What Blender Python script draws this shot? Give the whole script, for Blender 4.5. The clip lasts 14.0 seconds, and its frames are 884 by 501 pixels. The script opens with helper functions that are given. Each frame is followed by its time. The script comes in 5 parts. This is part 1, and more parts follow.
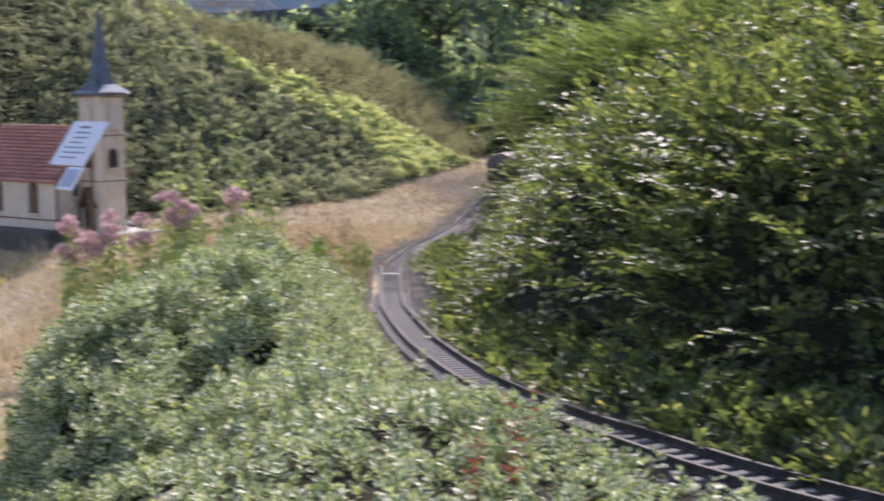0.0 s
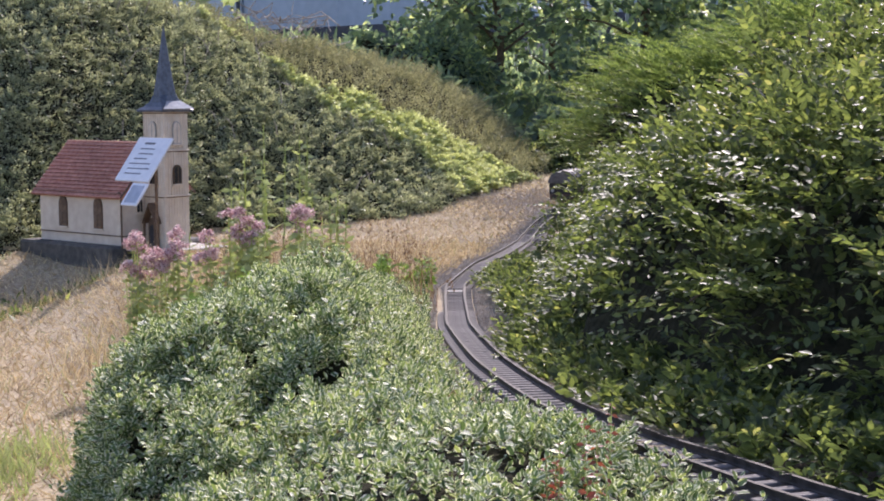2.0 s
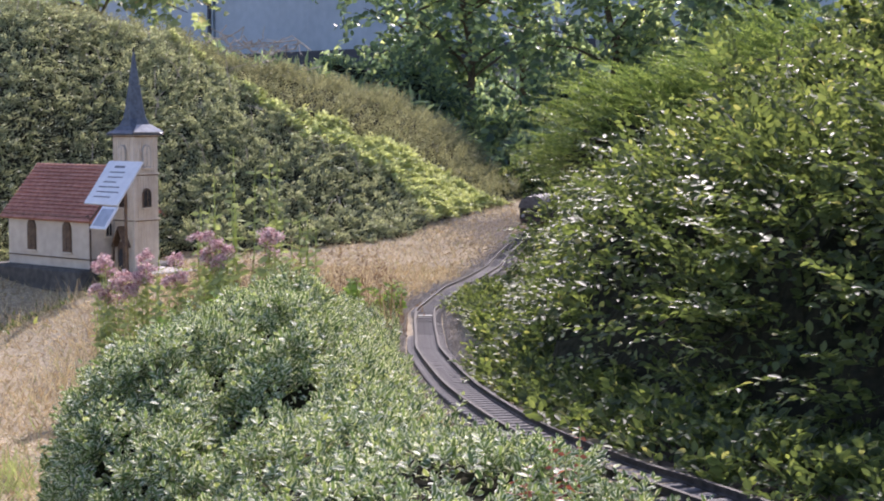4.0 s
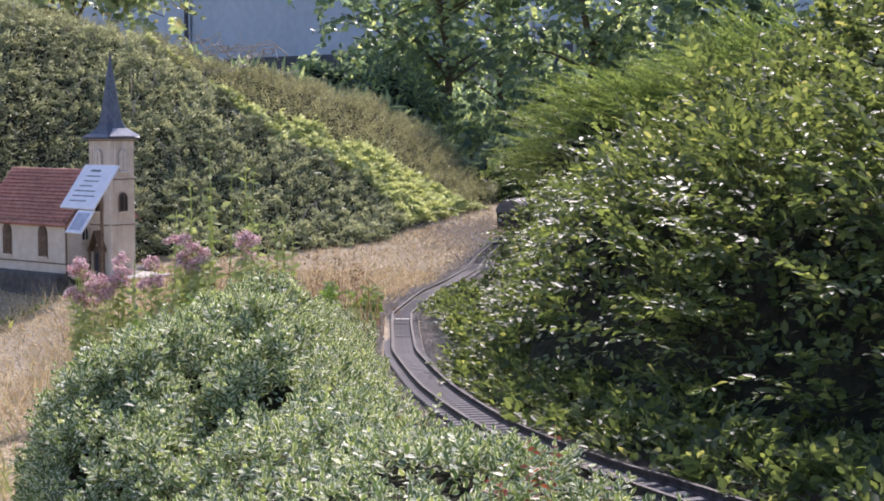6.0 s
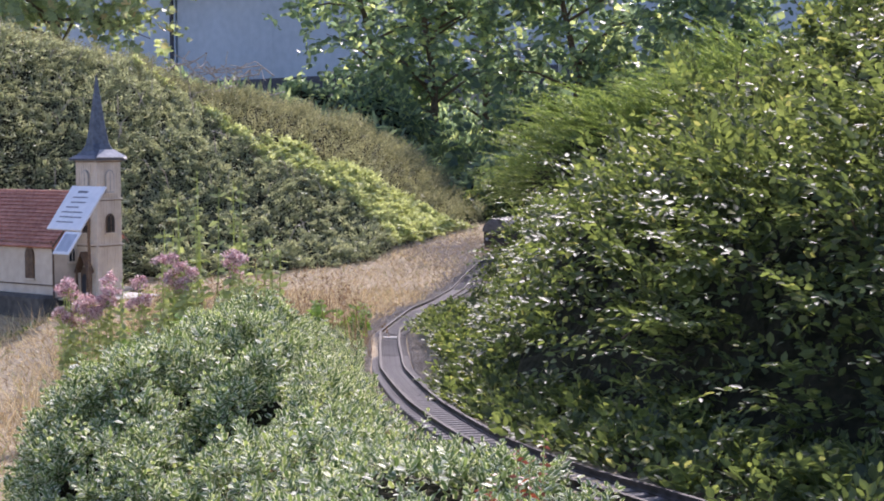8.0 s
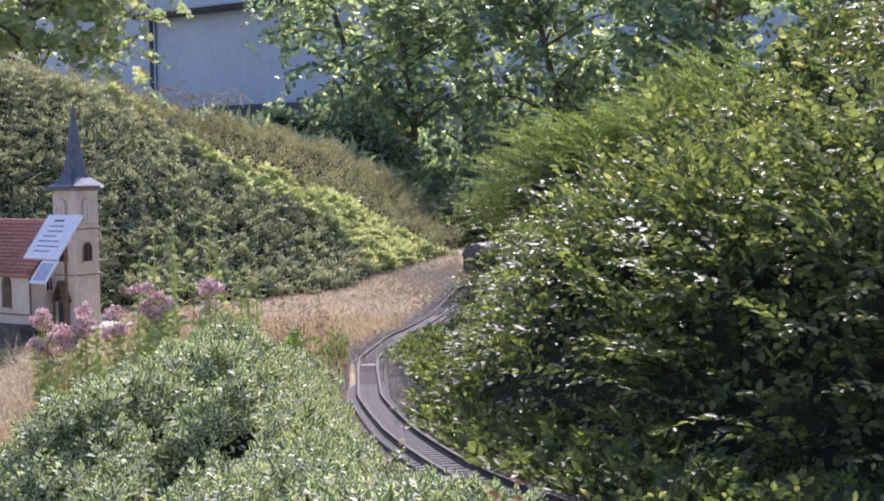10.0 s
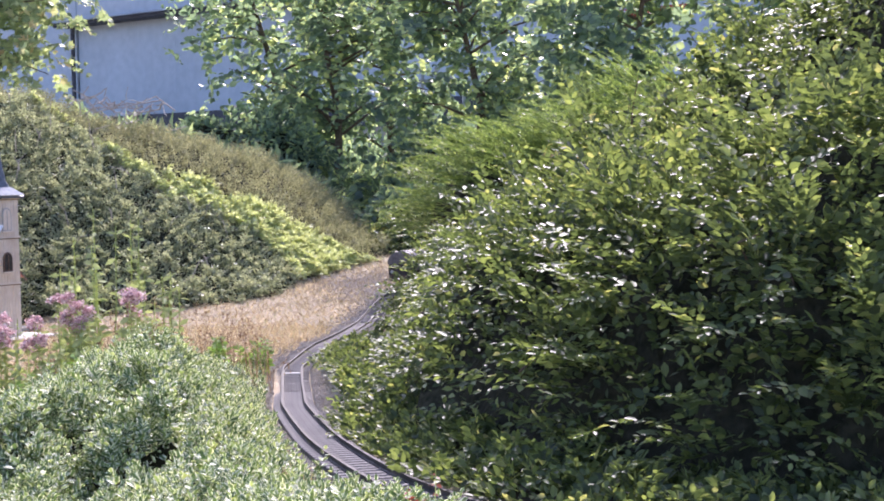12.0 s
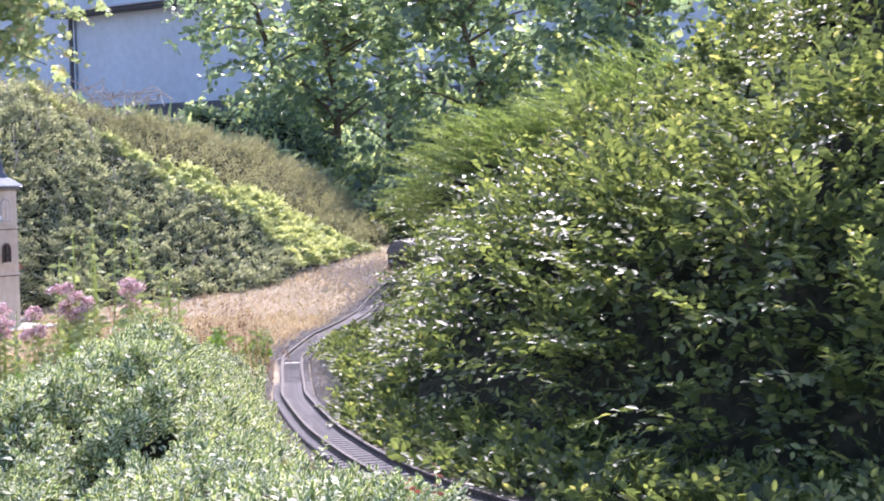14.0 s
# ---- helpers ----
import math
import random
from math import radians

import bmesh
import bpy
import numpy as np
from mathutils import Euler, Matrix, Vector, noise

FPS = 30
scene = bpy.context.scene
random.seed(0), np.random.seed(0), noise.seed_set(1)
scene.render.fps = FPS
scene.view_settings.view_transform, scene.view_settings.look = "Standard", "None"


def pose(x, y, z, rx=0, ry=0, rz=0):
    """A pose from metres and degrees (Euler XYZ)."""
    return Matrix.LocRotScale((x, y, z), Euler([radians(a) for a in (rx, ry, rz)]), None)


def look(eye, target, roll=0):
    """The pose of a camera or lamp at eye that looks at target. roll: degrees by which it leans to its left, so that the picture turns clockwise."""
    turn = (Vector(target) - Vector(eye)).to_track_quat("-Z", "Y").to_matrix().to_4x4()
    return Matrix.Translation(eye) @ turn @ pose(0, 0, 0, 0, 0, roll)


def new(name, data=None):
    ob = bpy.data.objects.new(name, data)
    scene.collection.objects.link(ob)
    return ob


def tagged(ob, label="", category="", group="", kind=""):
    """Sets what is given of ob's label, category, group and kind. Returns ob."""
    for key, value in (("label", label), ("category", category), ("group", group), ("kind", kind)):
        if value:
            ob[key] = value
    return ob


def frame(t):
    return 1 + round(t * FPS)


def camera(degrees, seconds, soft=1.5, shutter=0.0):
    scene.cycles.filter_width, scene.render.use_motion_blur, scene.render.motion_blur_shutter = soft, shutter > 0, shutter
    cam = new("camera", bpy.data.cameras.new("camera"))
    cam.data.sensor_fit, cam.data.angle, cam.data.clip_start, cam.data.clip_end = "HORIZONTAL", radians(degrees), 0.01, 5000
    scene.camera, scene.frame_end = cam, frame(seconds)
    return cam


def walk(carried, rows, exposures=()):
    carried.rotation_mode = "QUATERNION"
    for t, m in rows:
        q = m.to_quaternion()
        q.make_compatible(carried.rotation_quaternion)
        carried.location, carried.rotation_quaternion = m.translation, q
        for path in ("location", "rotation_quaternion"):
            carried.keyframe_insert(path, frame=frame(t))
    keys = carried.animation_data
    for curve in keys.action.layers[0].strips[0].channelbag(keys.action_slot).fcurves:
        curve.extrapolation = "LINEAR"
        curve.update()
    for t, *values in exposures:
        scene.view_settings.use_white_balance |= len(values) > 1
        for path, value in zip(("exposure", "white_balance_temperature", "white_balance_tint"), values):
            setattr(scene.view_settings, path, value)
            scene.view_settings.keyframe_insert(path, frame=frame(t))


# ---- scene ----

# ---- camera and walk: yaw (to the left), pitch, roll in degrees, sway of the eye in metres ----
FOV = 31.26
EYE_Z = 0.27
PATH = [
    (0, -2.531, -6.305, -0.341, 0.0179, -0.0177, 0.0006),
    (0.1, -1.828, -6.241, -0.321, 0.0160, -0.0156, 0.0009),
    (0.2, -2.490, -6.260, -0.231, 0.0140, -0.0134, 0.0013),
    (0.3, -2.331, -7.010, -0.183, 0.0121, -0.0113, 0.0016),
    (0.4, -2.101, -7.230, -0.139, 0.0101, -0.0091, 0.0020),
    (0.5, -1.591, -6.869, -0.108, 0.0082, -0.0070, 0.0023),
    (1, -0.514, -6.548, -0.073, 0.0022, 0.0017, 0.0015),
    (1.5, -0.549, -6.126, -0.168, 0.0041, 0.0036, 0.0030),
    (2, -0.424, -5.714, -0.313, 0.0026, -0.0004, 0.0027),
    (2.5, -0.395, -5.944, -0.083, -0.0011, -0.0034, 0.0014),
    (3, 0.000, -6.122, 0.000, -0.0000, 0.0000, 0.0000),
    (3.5, -0.469, -5.737, -0.315, 0.0033, 0.0013, 0.0001),
    (4, -1.490, -4.805, -0.059, 0.0043, 0.0023, 0.0003),
    (4.2, -1.711, -4.677, 0.076, 0.0054, 0.0027, -0.0008),
    (6.3, -2.435, -4.562, 0.087, 0.0064, 0.0023, -0.0075),
    (6.5, -3.087, -4.155, 0.808, 0.0076, 0.0041, -0.0098),
    (7, -4.339, -3.754, 1.082, 0.0106, 0.0004, -0.0105),
    (7.2, -4.179, -3.915, 0.859, 0.0026, -0.0049, -0.0088),
    (7.3, -3.813, -3.536, 0.704, -0.0014, -0.0075, -0.0080),
    (7.4, -3.207, -4.058, 0.390, 0.0010, -0.0152, -0.0130),
    (7.5, -2.757, -4.390, 0.091, 0.0034, -0.0229, -0.0179),
    (7.6, -3.087, -4.208, -0.086, 0.0036, -0.0175, -0.0153),
    (7.7, -2.733, -4.051, -0.305, 0.0038, -0.0121, -0.0128),
    (9.8, -3.682, -3.403, -1.085, 0.0148, -0.0011, -0.0091),
    (10, -3.440, -2.967, -0.796, 0.0162, 0.0043, -0.0070),
    (10.5, -4.340, -2.663, -0.435, 0.0149, 0.0018, -0.0095),
    (11, -5.155, -3.042, -0.880, 0.0184, 0.0037, -0.0100),
    (11.5, -6.364, -2.745, -1.187, 0.0266, 0.0072, -0.0082),
    (12, -6.106, -2.731, -1.104, 0.0226, 0.0043, -0.0088),
    (12.5, -6.197, -2.834, -0.963, 0.0241, 0.0063, -0.0104),
    (13, -6.458, -2.672, -1.242, 0.0285, 0.0092, -0.0092),
    (13.5, -6.746, -2.668, -1.528, 0.0242, 0.0031, -0.0082),
    (14, -6.130, -3.118, -1.310, 0.0226, 0.0110, -0.0096),
]


def eye_pose(yaw, pitch, roll, dx, dy, dz):
    return Matrix.Translation((dx, dy, EYE_Z + dz)) @ pose(0, 0, 0, 0, 0, yaw) @ pose(0, 0, 0, 90 + pitch) @ pose(0, 0, 0, 0, 0, roll)


cam = camera(FOV, 14.0, soft=1.85, shutter=0.5)
walk(cam, [(r[0], eye_pose(*r[1:])) for r in PATH], exposures=[(0.0, 0.65, 6210, 27), (4.2, 0.65, 6160, 27), (6.3, 0.65, 6110, 28), (9.8, 0.72, 5980, 30), (11.0, 0.82, 5960, 31), (12.5, 1.27, 5870, 32), (14.0, 1.36, 5870, 32)])

# ---- sky and sun ----
SUN_AZ, SUN_EL = 14.0, 40.0   # degrees to the right of +y, and up
world = bpy.data.worlds.new("sky")
scene.world = world
world.use_nodes = True
wn = world.node_tree.nodes
sky = wn.new("ShaderNodeTexSky")
sky.sky_type = "NISHITA"
sky.sun_disc = False
sky.sun_elevation, sky.sun_rotation = radians(SUN_EL), radians(SUN_AZ)
sky.air_density, sky.dust_density = 1.0, 1.6
wn["Background"].inputs["Strength"].default_value = 0.15
world.node_tree.links.new(sky.outputs[0], wn["Background"].inputs["Color"])
sun = new("sun", bpy.data.lights.new("sun", "SUN"))
sun.data.energy, sun.data.angle, sun.data.color = 3.7, radians(0.6), (1.0, 0.94, 0.84)
sd = Vector((math.sin(radians(SUN_AZ)) * math.cos(radians(SUN_EL)), math.cos(radians(SUN_AZ)) * math.cos(radians(SUN_EL)), math.sin(radians(SUN_EL))))
sun.matrix_world = look(sd * 20, (0, 0, 0))


# ---- materials ----
def nodes_of(name):
    m = bpy.data.materials.new(name)
    m.use_nodes = True
    return m, m.node_tree.nodes, m.node_tree.links, m.node_tree.nodes["Principled BSDF"]


def ramp(n, stops):
    r = n.new("ShaderNodeValToRGB")
    el = r.color_ramp.elements
    while len(el) < len(stops):
        el.new(0.5)
    for e, (p, c) in zip(el, stops):
        e.position, e.color = p, (*c, 1)
    return r


def surface(name, dark, light, scale=40.0, rough=0.7, bump=0.2, dist=0.002, metal=0.0, spec=0.5, big=4.0, stretch=(1, 1, 1), stain=0.25):
    """Two scales of noise between two colours, with fine relief, in metres."""
    m, n, l, p = nodes_of(name)
    tc, mp = n.new("ShaderNodeTexCoord"), n.new("ShaderNodeMapping")
    mp.inputs["Scale"].default_value = stretch
    l.new(tc.outputs["Object"], mp.inputs["Vector"])
    fine, coarse = n.new("ShaderNodeTexNoise"), n.new("ShaderNodeTexNoise")
    for t, s in ((fine, scale), (coarse, big)):
        t.inputs["Scale"].default_value, t.inputs["Detail"].default_value = s, 5
        l.new(mp.outputs[0], t.inputs["Vector"])
    r = ramp(n, [(0.32, dark), (0.68, light)])
    l.new(fine.outputs["Fac"], r.inputs["Fac"])
    mix = n.new("ShaderNodeMix")
    mix.data_type, mix.blend_type = "RGBA", "MULTIPLY"
    r2 = ramp(n, [(0.35, (1 - stain,) * 3), (0.65, (1, 1, 1))])
    l.new(coarse.outputs["Fac"], r2.inputs["Fac"])
    mix.inputs[0].default_value = 1.0
    l.new(r.outputs[0], mix.inputs[6]), l.new(r2.outputs[0], mix.inputs[7])
    l.new(mix.outputs[2], p.inputs["Base Color"])
    p.inputs["Roughness"].default_value, p.inputs["Metallic"].default_value = rough, metal
    p.inputs["Specular IOR Level"].default_value = spec
    b = n.new("ShaderNodeBump")
    b.inputs["Strength"].default_value, b.inputs["Distance"].default_value = bump, dist
    l.new(fine.outputs["Fac"], b.inputs["Height"]), l.new(b.outputs[0], p.inputs["Normal"])
    return m


def leafy(name, stops, through_col, thr=0.35, rough=0.35, spec=0.5, edge=None, edge_at=0.55):
    """Leaves: colour differs from leaf to leaf, light shines through, and an edge colour is optional."""
    m, n, l, p = nodes_of(name)
    geo = n.new("ShaderNodeNewGeometry")
    r = ramp(n, stops)
    inf, su, fr = n.new("ShaderNodeObjectInfo"), n.new("ShaderNodeMath"), n.new("ShaderNodeMath")
    fr.operation = "FRACT"
    l.new(geo.outputs["Random Per Island"], su.inputs[0]), l.new(inf.outputs["Random"], su.inputs[1])
    l.new(su.outputs[0], fr.inputs[0]), l.new(fr.outputs[0], r.inputs["Fac"])
    uv = n.new("ShaderNodeUVMap")
    sep = n.new("ShaderNodeSeparateXYZ")
    l.new(uv.outputs[0], sep.inputs[0])
    col = r.outputs[0]
    # paler midrib
    ab = n.new("ShaderNodeMath")
    ab.operation = "ABSOLUTE"
    l.new(sep.outputs["X"], ab.inputs[0])
    rib = ramp(n, [(0.0, (1.25, 1.25, 1.1)), (0.12, (1, 1, 1))])
    l.new(ab.outputs[0], rib.inputs["Fac"])
    mul = n.new("ShaderNodeMix")
    mul.data_type, mul.blend_type = "RGBA", "MULTIPLY"
    mul.inputs[0].default_value = 1.0
    l.new(col, mul.inputs[6]), l.new(rib.outputs[0], mul.inputs[7])
    col = mul.outputs[2]
    if edge:
        tex = n.new("ShaderNodeTexNoise")
        tex.inputs["Scale"].default_value = 3.0
        w1 = n.new("ShaderNodeVectorMath")
        w1.operation = "SCALE"
        w1.inputs["Scale"].default_value = 37.0
        cmb = n.new("ShaderNodeCombineXYZ")
        for i in range(3):
            l.new(geo.outputs["Random Per Island"], cmb.inputs[i])
        l.new(cmb.outputs[0], w1.inputs[0])
        addv = n.new("ShaderNodeVectorMath")
        l.new(uv.outputs[0], addv.inputs[0]), l.new(w1.outputs[0], addv.inputs[1])
        l.new(addv.outputs[0], tex.inputs["Vector"])
        sm = n.new("ShaderNodeMath")
        sm.operation = "MULTIPLY_ADD"
        sm.inputs[1].default_value, sm.inputs[2].default_value = 0.5, -0.25
        l.new(tex.outputs["Fac"], sm.inputs[0])
        ad = n.new("ShaderNodeMath")
        l.new(ab.outputs[0], ad.inputs[0])
        l.new(sm.outputs[0], ad.inputs[1])
        er = ramp(n, [(edge_at - 0.12, (0, 0, 0)), (edge_at + 0.12, (1, 1, 1))])
        l.new(ad.outputs[0], er.inputs["Fac"])
        em = n.new("ShaderNodeMix")
        em.data_type = "RGBA"
        l.new(er.outputs[0], em.inputs[0]), l.new(col, em.inputs[6])
        em.inputs[7].default_value = (*edge, 1)
        col = em.outputs[2]
    l.new(col, p.inputs["Base Color"])
    p.inputs["Roughness"].default_value, p.inputs["Specular IOR Level"].default_value = rough, spec
    tr = n.new("ShaderNodeBsdfTranslucent")
    tm = n.new("ShaderNodeMix")
    tm.data_type, tm.blend_type = "RGBA", "MULTIPLY"
    tm.inputs[0].default_value = 1.0
    l.new(col, tm.inputs[6])
    tm.inputs[7].default_value = (*through_col, 1)
    l.new(tm.outputs[2], tr.inputs["Color"])
    ms = n.new("ShaderNodeMixShader")
    ms.inputs[0].default_value = thr
    out = n["Material Output"]
    l.new(p.outputs[0], ms.inputs[1]), l.new(tr.outputs[0], ms.inputs[2]), l.new(ms.outputs[0], out.inputs["Surface"])
    return m


M = {
    "coton": leafy("cotoneaster_leaf", [(0.0, (0.05, 0.069, 0.04)), (0.5, (0.1, 0.133, 0.06)), (0.8, (0.155, 0.193, 0.08)), (0.95, (0.23, 0.27, 0.11)), (1.0, (0.36, 0.34, 0.17))], (1.95, 1.95, 1.0), 0.4, 0.45, 0.22),
    "euon": leafy("variegated_leaf", [(0.0, (0.08, 0.13, 0.052)), (0.6, (0.17, 0.24, 0.095)), (0.88, (0.3, 0.37, 0.14)), (1.0, (0.45, 0.5, 0.19))], (1.35, 1.4, 0.88), 0.3, 0.5, 0.3, edge=(0.88, 0.86, 0.69), edge_at=0.65),
    "hill": leafy("ground_cover_leaf", [(0.0, (0.21, 0.235, 0.155)), (0.6, (0.36, 0.39, 0.25)), (0.93, (0.47, 0.5, 0.34)), (1.0, (0.66, 0.67, 0.53))], (1.33, 1.3, 0.95), 0.42, 0.4),
    "yellow": leafy("yellow_green_leaf", [(0.0, (0.4, 0.44, 0.19)), (0.6, (0.6, 0.62, 0.34)), (1.0, (0.78, 0.8, 0.56))], (1.26, 1.28, 0.85), 0.42, 0.4),
    "brownish": leafy("olive_brown_leaf", [(0.0, (0.185, 0.18, 0.105)), (0.6, (0.28, 0.283, 0.165)), (1.0, (0.4, 0.4, 0.25))], (1.35, 1.33, 1.0), 0.4, 0.5),
    "juniper": leafy("juniper_needle", [(0.0, (0.09, 0.135, 0.05)), (0.6, (0.185, 0.24, 0.085)), (1.0, (0.34, 0.39, 0.15))], (1.6, 1.7, 0.95), 0.34, 0.45),
    "tree": leafy("tree_leaf", [(0.0, (0.085, 0.125, 0.1)), (0.6, (0.175, 0.24, 0.165)), (0.85, (0.31, 0.38, 0.22)), (1.0, (0.54, 0.57, 0.27))], (2.0, 2.0, 1.4), 0.53, 0.4),
    "maple": leafy("maple_leaf", [(0.0, (0.18, 0.23, 0.14)), (0.6, (0.31, 0.37, 0.21)), (0.92, (0.42, 0.46, 0.26)), (1.0, (0.52, 0.4, 0.27))], (1.6, 1.6, 1.15), 0.55, 0.4),
    "fresh": leafy("fresh_green_leaf", [(0.0, (0.16, 0.24, 0.07)), (1.0, (0.3, 0.42, 0.13))], (1.5, 1.6, 0.8), 0.4, 0.6, 0.3),
    "weed": leafy("weed_leaf", [(0.0, (0.27, 0.31, 0.14)), (1.0, (0.46, 0.5, 0.25))], (1.3, 1.35, 0.85), 0.35, 0.7, 0.25),
    "redleaf": leafy("red_leaf", [(0.0, (0.2, 0.06, 0.04)), (1.0, (0.36, 0.13, 0.07))], (1.6, 1.2, 0.8), 0.35, 0.4),
    "bronze": leafy("bronze_leaf", [(0.0, (0.35, 0.2, 0.08)), (0.6, (0.45, 0.38, 0.12)), (1.0, (0.6, 0.55, 0.3))], (1.4, 1.3, 0.8), 0.4, 0.35),
    "dried": leafy("dried_leaf", [(0.0, (0.42, 0.36, 0.28)), (1.0, (0.72, 0.67, 0.58))], (1.1, 1.05, 0.95), 0.25, 0.6),
    "stalk": leafy("brown_seed_stalk", [(0.0, (0.16, 0.09, 0.055)), (0.6, (0.33, 0.23, 0.14)), (1.0, (0.55, 0.45, 0.3))], (1.2, 1.1, 0.9), 0.25, 0.7),
    "petal": leafy("oregano_petal", [(0.0, (0.28, 0.15, 0.17)), (0.35, (0.55, 0.37, 0.385)), (0.75, (0.75, 0.6, 0.6)), (1.0, (0.9, 0.84, 0.8))], (1.2, 1.1, 1.1), 0.4, 0.6),
    "straw": leafy("dry_grass_blade", [(0.0, (0.25, 0.185, 0.11)), (0.5, (0.52, 0.415, 0.25)), (0.9, (0.76, 0.66, 0.43)), (1.0, (0.22, 0.26, 0.08))], (1.2, 1.1, 0.9), 0.25, 0.7),
    "ground": surface("dry_lawn", (0.27, 0.21, 0.125), (0.52, 0.43, 0.28), 70, 0.95, 0.6, 0.01, big=3.0),
    "twig": surface("bark", (0.08, 0.055, 0.035), (0.2, 0.14, 0.09), 60, 0.85, 0.4, 0.002),
    "deadwood": surface("grey_dead_wood", (0.35, 0.3, 0.25), (0.62, 0.55, 0.47), 60, 0.85, 0.4, 0.002),
    # near black: the shade between the leaves is put into this colour
    "inner": surface("shade_black_twigs", (0.025, 0.026, 0.017), (0.06, 0.056, 0.036), 90, 1.0, 0.6, 0.01, spec=0.05),
    "gravel": surface("pale_gravel", (0.32, 0.26, 0.19), (0.6, 0.52, 0.42), 120, 0.9, 0.5, 0.003),
    "ballast": surface("dark_ballast", (0.022, 0.02, 0.018), (0.06, 0.055, 0.05), 160, 0.95, 0.6, 0.004),
    "soil": surface("dark_mulch_soil", (0.05, 0.036, 0.025), (0.15, 0.11, 0.075), 90, 0.95, 0.8, 0.008),
    "rail": surface("weathered_rail", (0.04, 0.035, 0.031), (0.1, 0.088, 0.078), 90, 0.7, 0.25, 0.0005, metal=0.15, spec=0.25),
    "sleeper": surface("brown_plastic_sleeper", (0.12, 0.112, 0.108), (0.23, 0.215, 0.205), 150, 0.8, 0.3, 0.0006, spec=0.2),
    "cream": surface("cream_board", (0.62, 0.53, 0.42), (0.74, 0.66, 0.54), 30, 0.7, 0.1, 0.0006, stain=0.12),
    "plinth": surface("dark_stone", (0.07, 0.07, 0.065), (0.15, 0.14, 0.125), 40, 0.9, 0.5, 0.003),
    "slab": surface("pale_slab", (0.42, 0.4, 0.36), (0.55, 0.53, 0.49), 60, 0.85, 0.3, 0.001),
    "tile": surface("red_clay_tile", (0.42, 0.17, 0.12), (0.62, 0.31, 0.225), 60, 0.75, 0.3, 0.001),
    "slate": surface("blue_grey_slate", (0.06, 0.075, 0.1), (0.13, 0.155, 0.2), 80, 0.4, 0.3, 0.001, stain=0.3),
    "flash": surface("zinc_sheet", (0.3, 0.32, 0.35), (0.42, 0.44, 0.47), 60, 0.75, 0.1, 0.0005, metal=0.15),
    "brown": surface("brown_window", (0.1, 0.06, 0.04), (0.2, 0.13, 0.08), 90, 0.5, 0.2, 0.0005),
    "darkglass": surface("dark_pane", (0.02, 0.022, 0.026), (0.05, 0.05, 0.055), 60, 0.15, 0.05, 0.0003),
    "white": surface("white_board", (0.72, 0.75, 0.78), (0.82, 0.84, 0.86), 40, 0.35, 0.02, 0.0003, stain=0.06),
    "print": surface("grey_print", (0.12, 0.13, 0.15), (0.2, 0.21, 0.23), 200, 0.6, 0.0, 0.0001),
    "wall": surface("pale_plaster", (0.41, 0.49, 0.55), (0.48, 0.56, 0.62), 6, 0.85, 0.15, 0.004, big=0.5, stain=0.15),
    "roofmetal": surface("blue_grey_metal_roof", (0.33, 0.4, 0.47), (0.4, 0.47, 0.54), 8, 0.8, 0.1, 0.004, big=0.5, spec=0.2),
    "dark": surface("dark_trim", (0.03, 0.035, 0.045), (0.07, 0.075, 0.09), 20, 0.6, 0.1, 0.002),
    "redsign": surface("red_sign", (0.4, 0.04, 0.02), (0.55, 0.07, 0.03), 10, 0.5, 0.0, 0.001),
    "fence": surface("galvanised_fence", (0.4, 0.43, 0.47), (0.55, 0.58, 0.62), 30, 0.4, 0.1, 0.001, metal=0.5),
    "black": surface("black_enamel", (0.01, 0.01, 0.011), (0.022, 0.021, 0.02), 80, 0.6, 0.1, 0.0005),
    "grey": surface("sooty_grey_roof", (0.04, 0.04, 0.045), (0.14, 0.14, 0.15), 60, 0.45, 0.1, 0.0006),
    "loco_red": surface("red_frame", (0.06, 0.03, 0.02), (0.1, 0.05, 0.035), 60, 0.5, 0.1, 0.0006),
}


# ---- mesh helpers ----
def mesh_of(name, verts, faces, mat, smooth=False):
    me = bpy.data.meshes.new(name)
    me.from_pydata([tuple(v) for v in verts], [], faces)
    me.update()
    if smooth:
        me.polygons.foreach_set("use_smooth", [True] * len(me.polygons))
    me.materials.append(mat)
    return me


def part(name, bm, material, parent, label=""):
    """Links a bmesh, or a finished mesh, as one object under a thing or a part."""
    if isinstance(bm, bmesh.types.BMesh):
        me = bpy.data.meshes.new(name)
        bmesh.ops.recalc_face_normals(bm, faces=bm.faces)
        bm.to_mesh(me)
        bm.free()
        me.materials.append(material)
    else:
        me = bm
    ob = new(name, me)
    ob.parent = parent
    return tagged(ob, label)


def thing(name, label, category, at=(0, 0, 0), rz=0.0, group="", kind=""):
    ob = new(name)
    ob.empty_display_size = 0.05
    ob.matrix_basis = pose(*at, 0, 0, rz)
    return tagged(ob, label, category, group, kind)


def box(bm, x0, x1, y0, y1, z0, z1, bevel=0.0):
    r = bmesh.ops.create_cube(bm, size=1.0, matrix=Matrix.LocRotScale(((x0 + x1) / 2, (y0 + y1) / 2, (z0 + z1) / 2), None, (x1 - x0, y1 - y0, z1 - z0)))
    if bevel:
        es = {e for v in r["verts"] for e in v.link_edges}
        bmesh.ops.bevel(bm, geom=list(es), offset=bevel, segments=1, affect="EDGES")
    return bm


def boxed(x0, x1, y0, y1, z0, z1, bevel=0.0):
    return box(bmesh.new(), x0, x1, y0, y1, z0, z1, bevel)


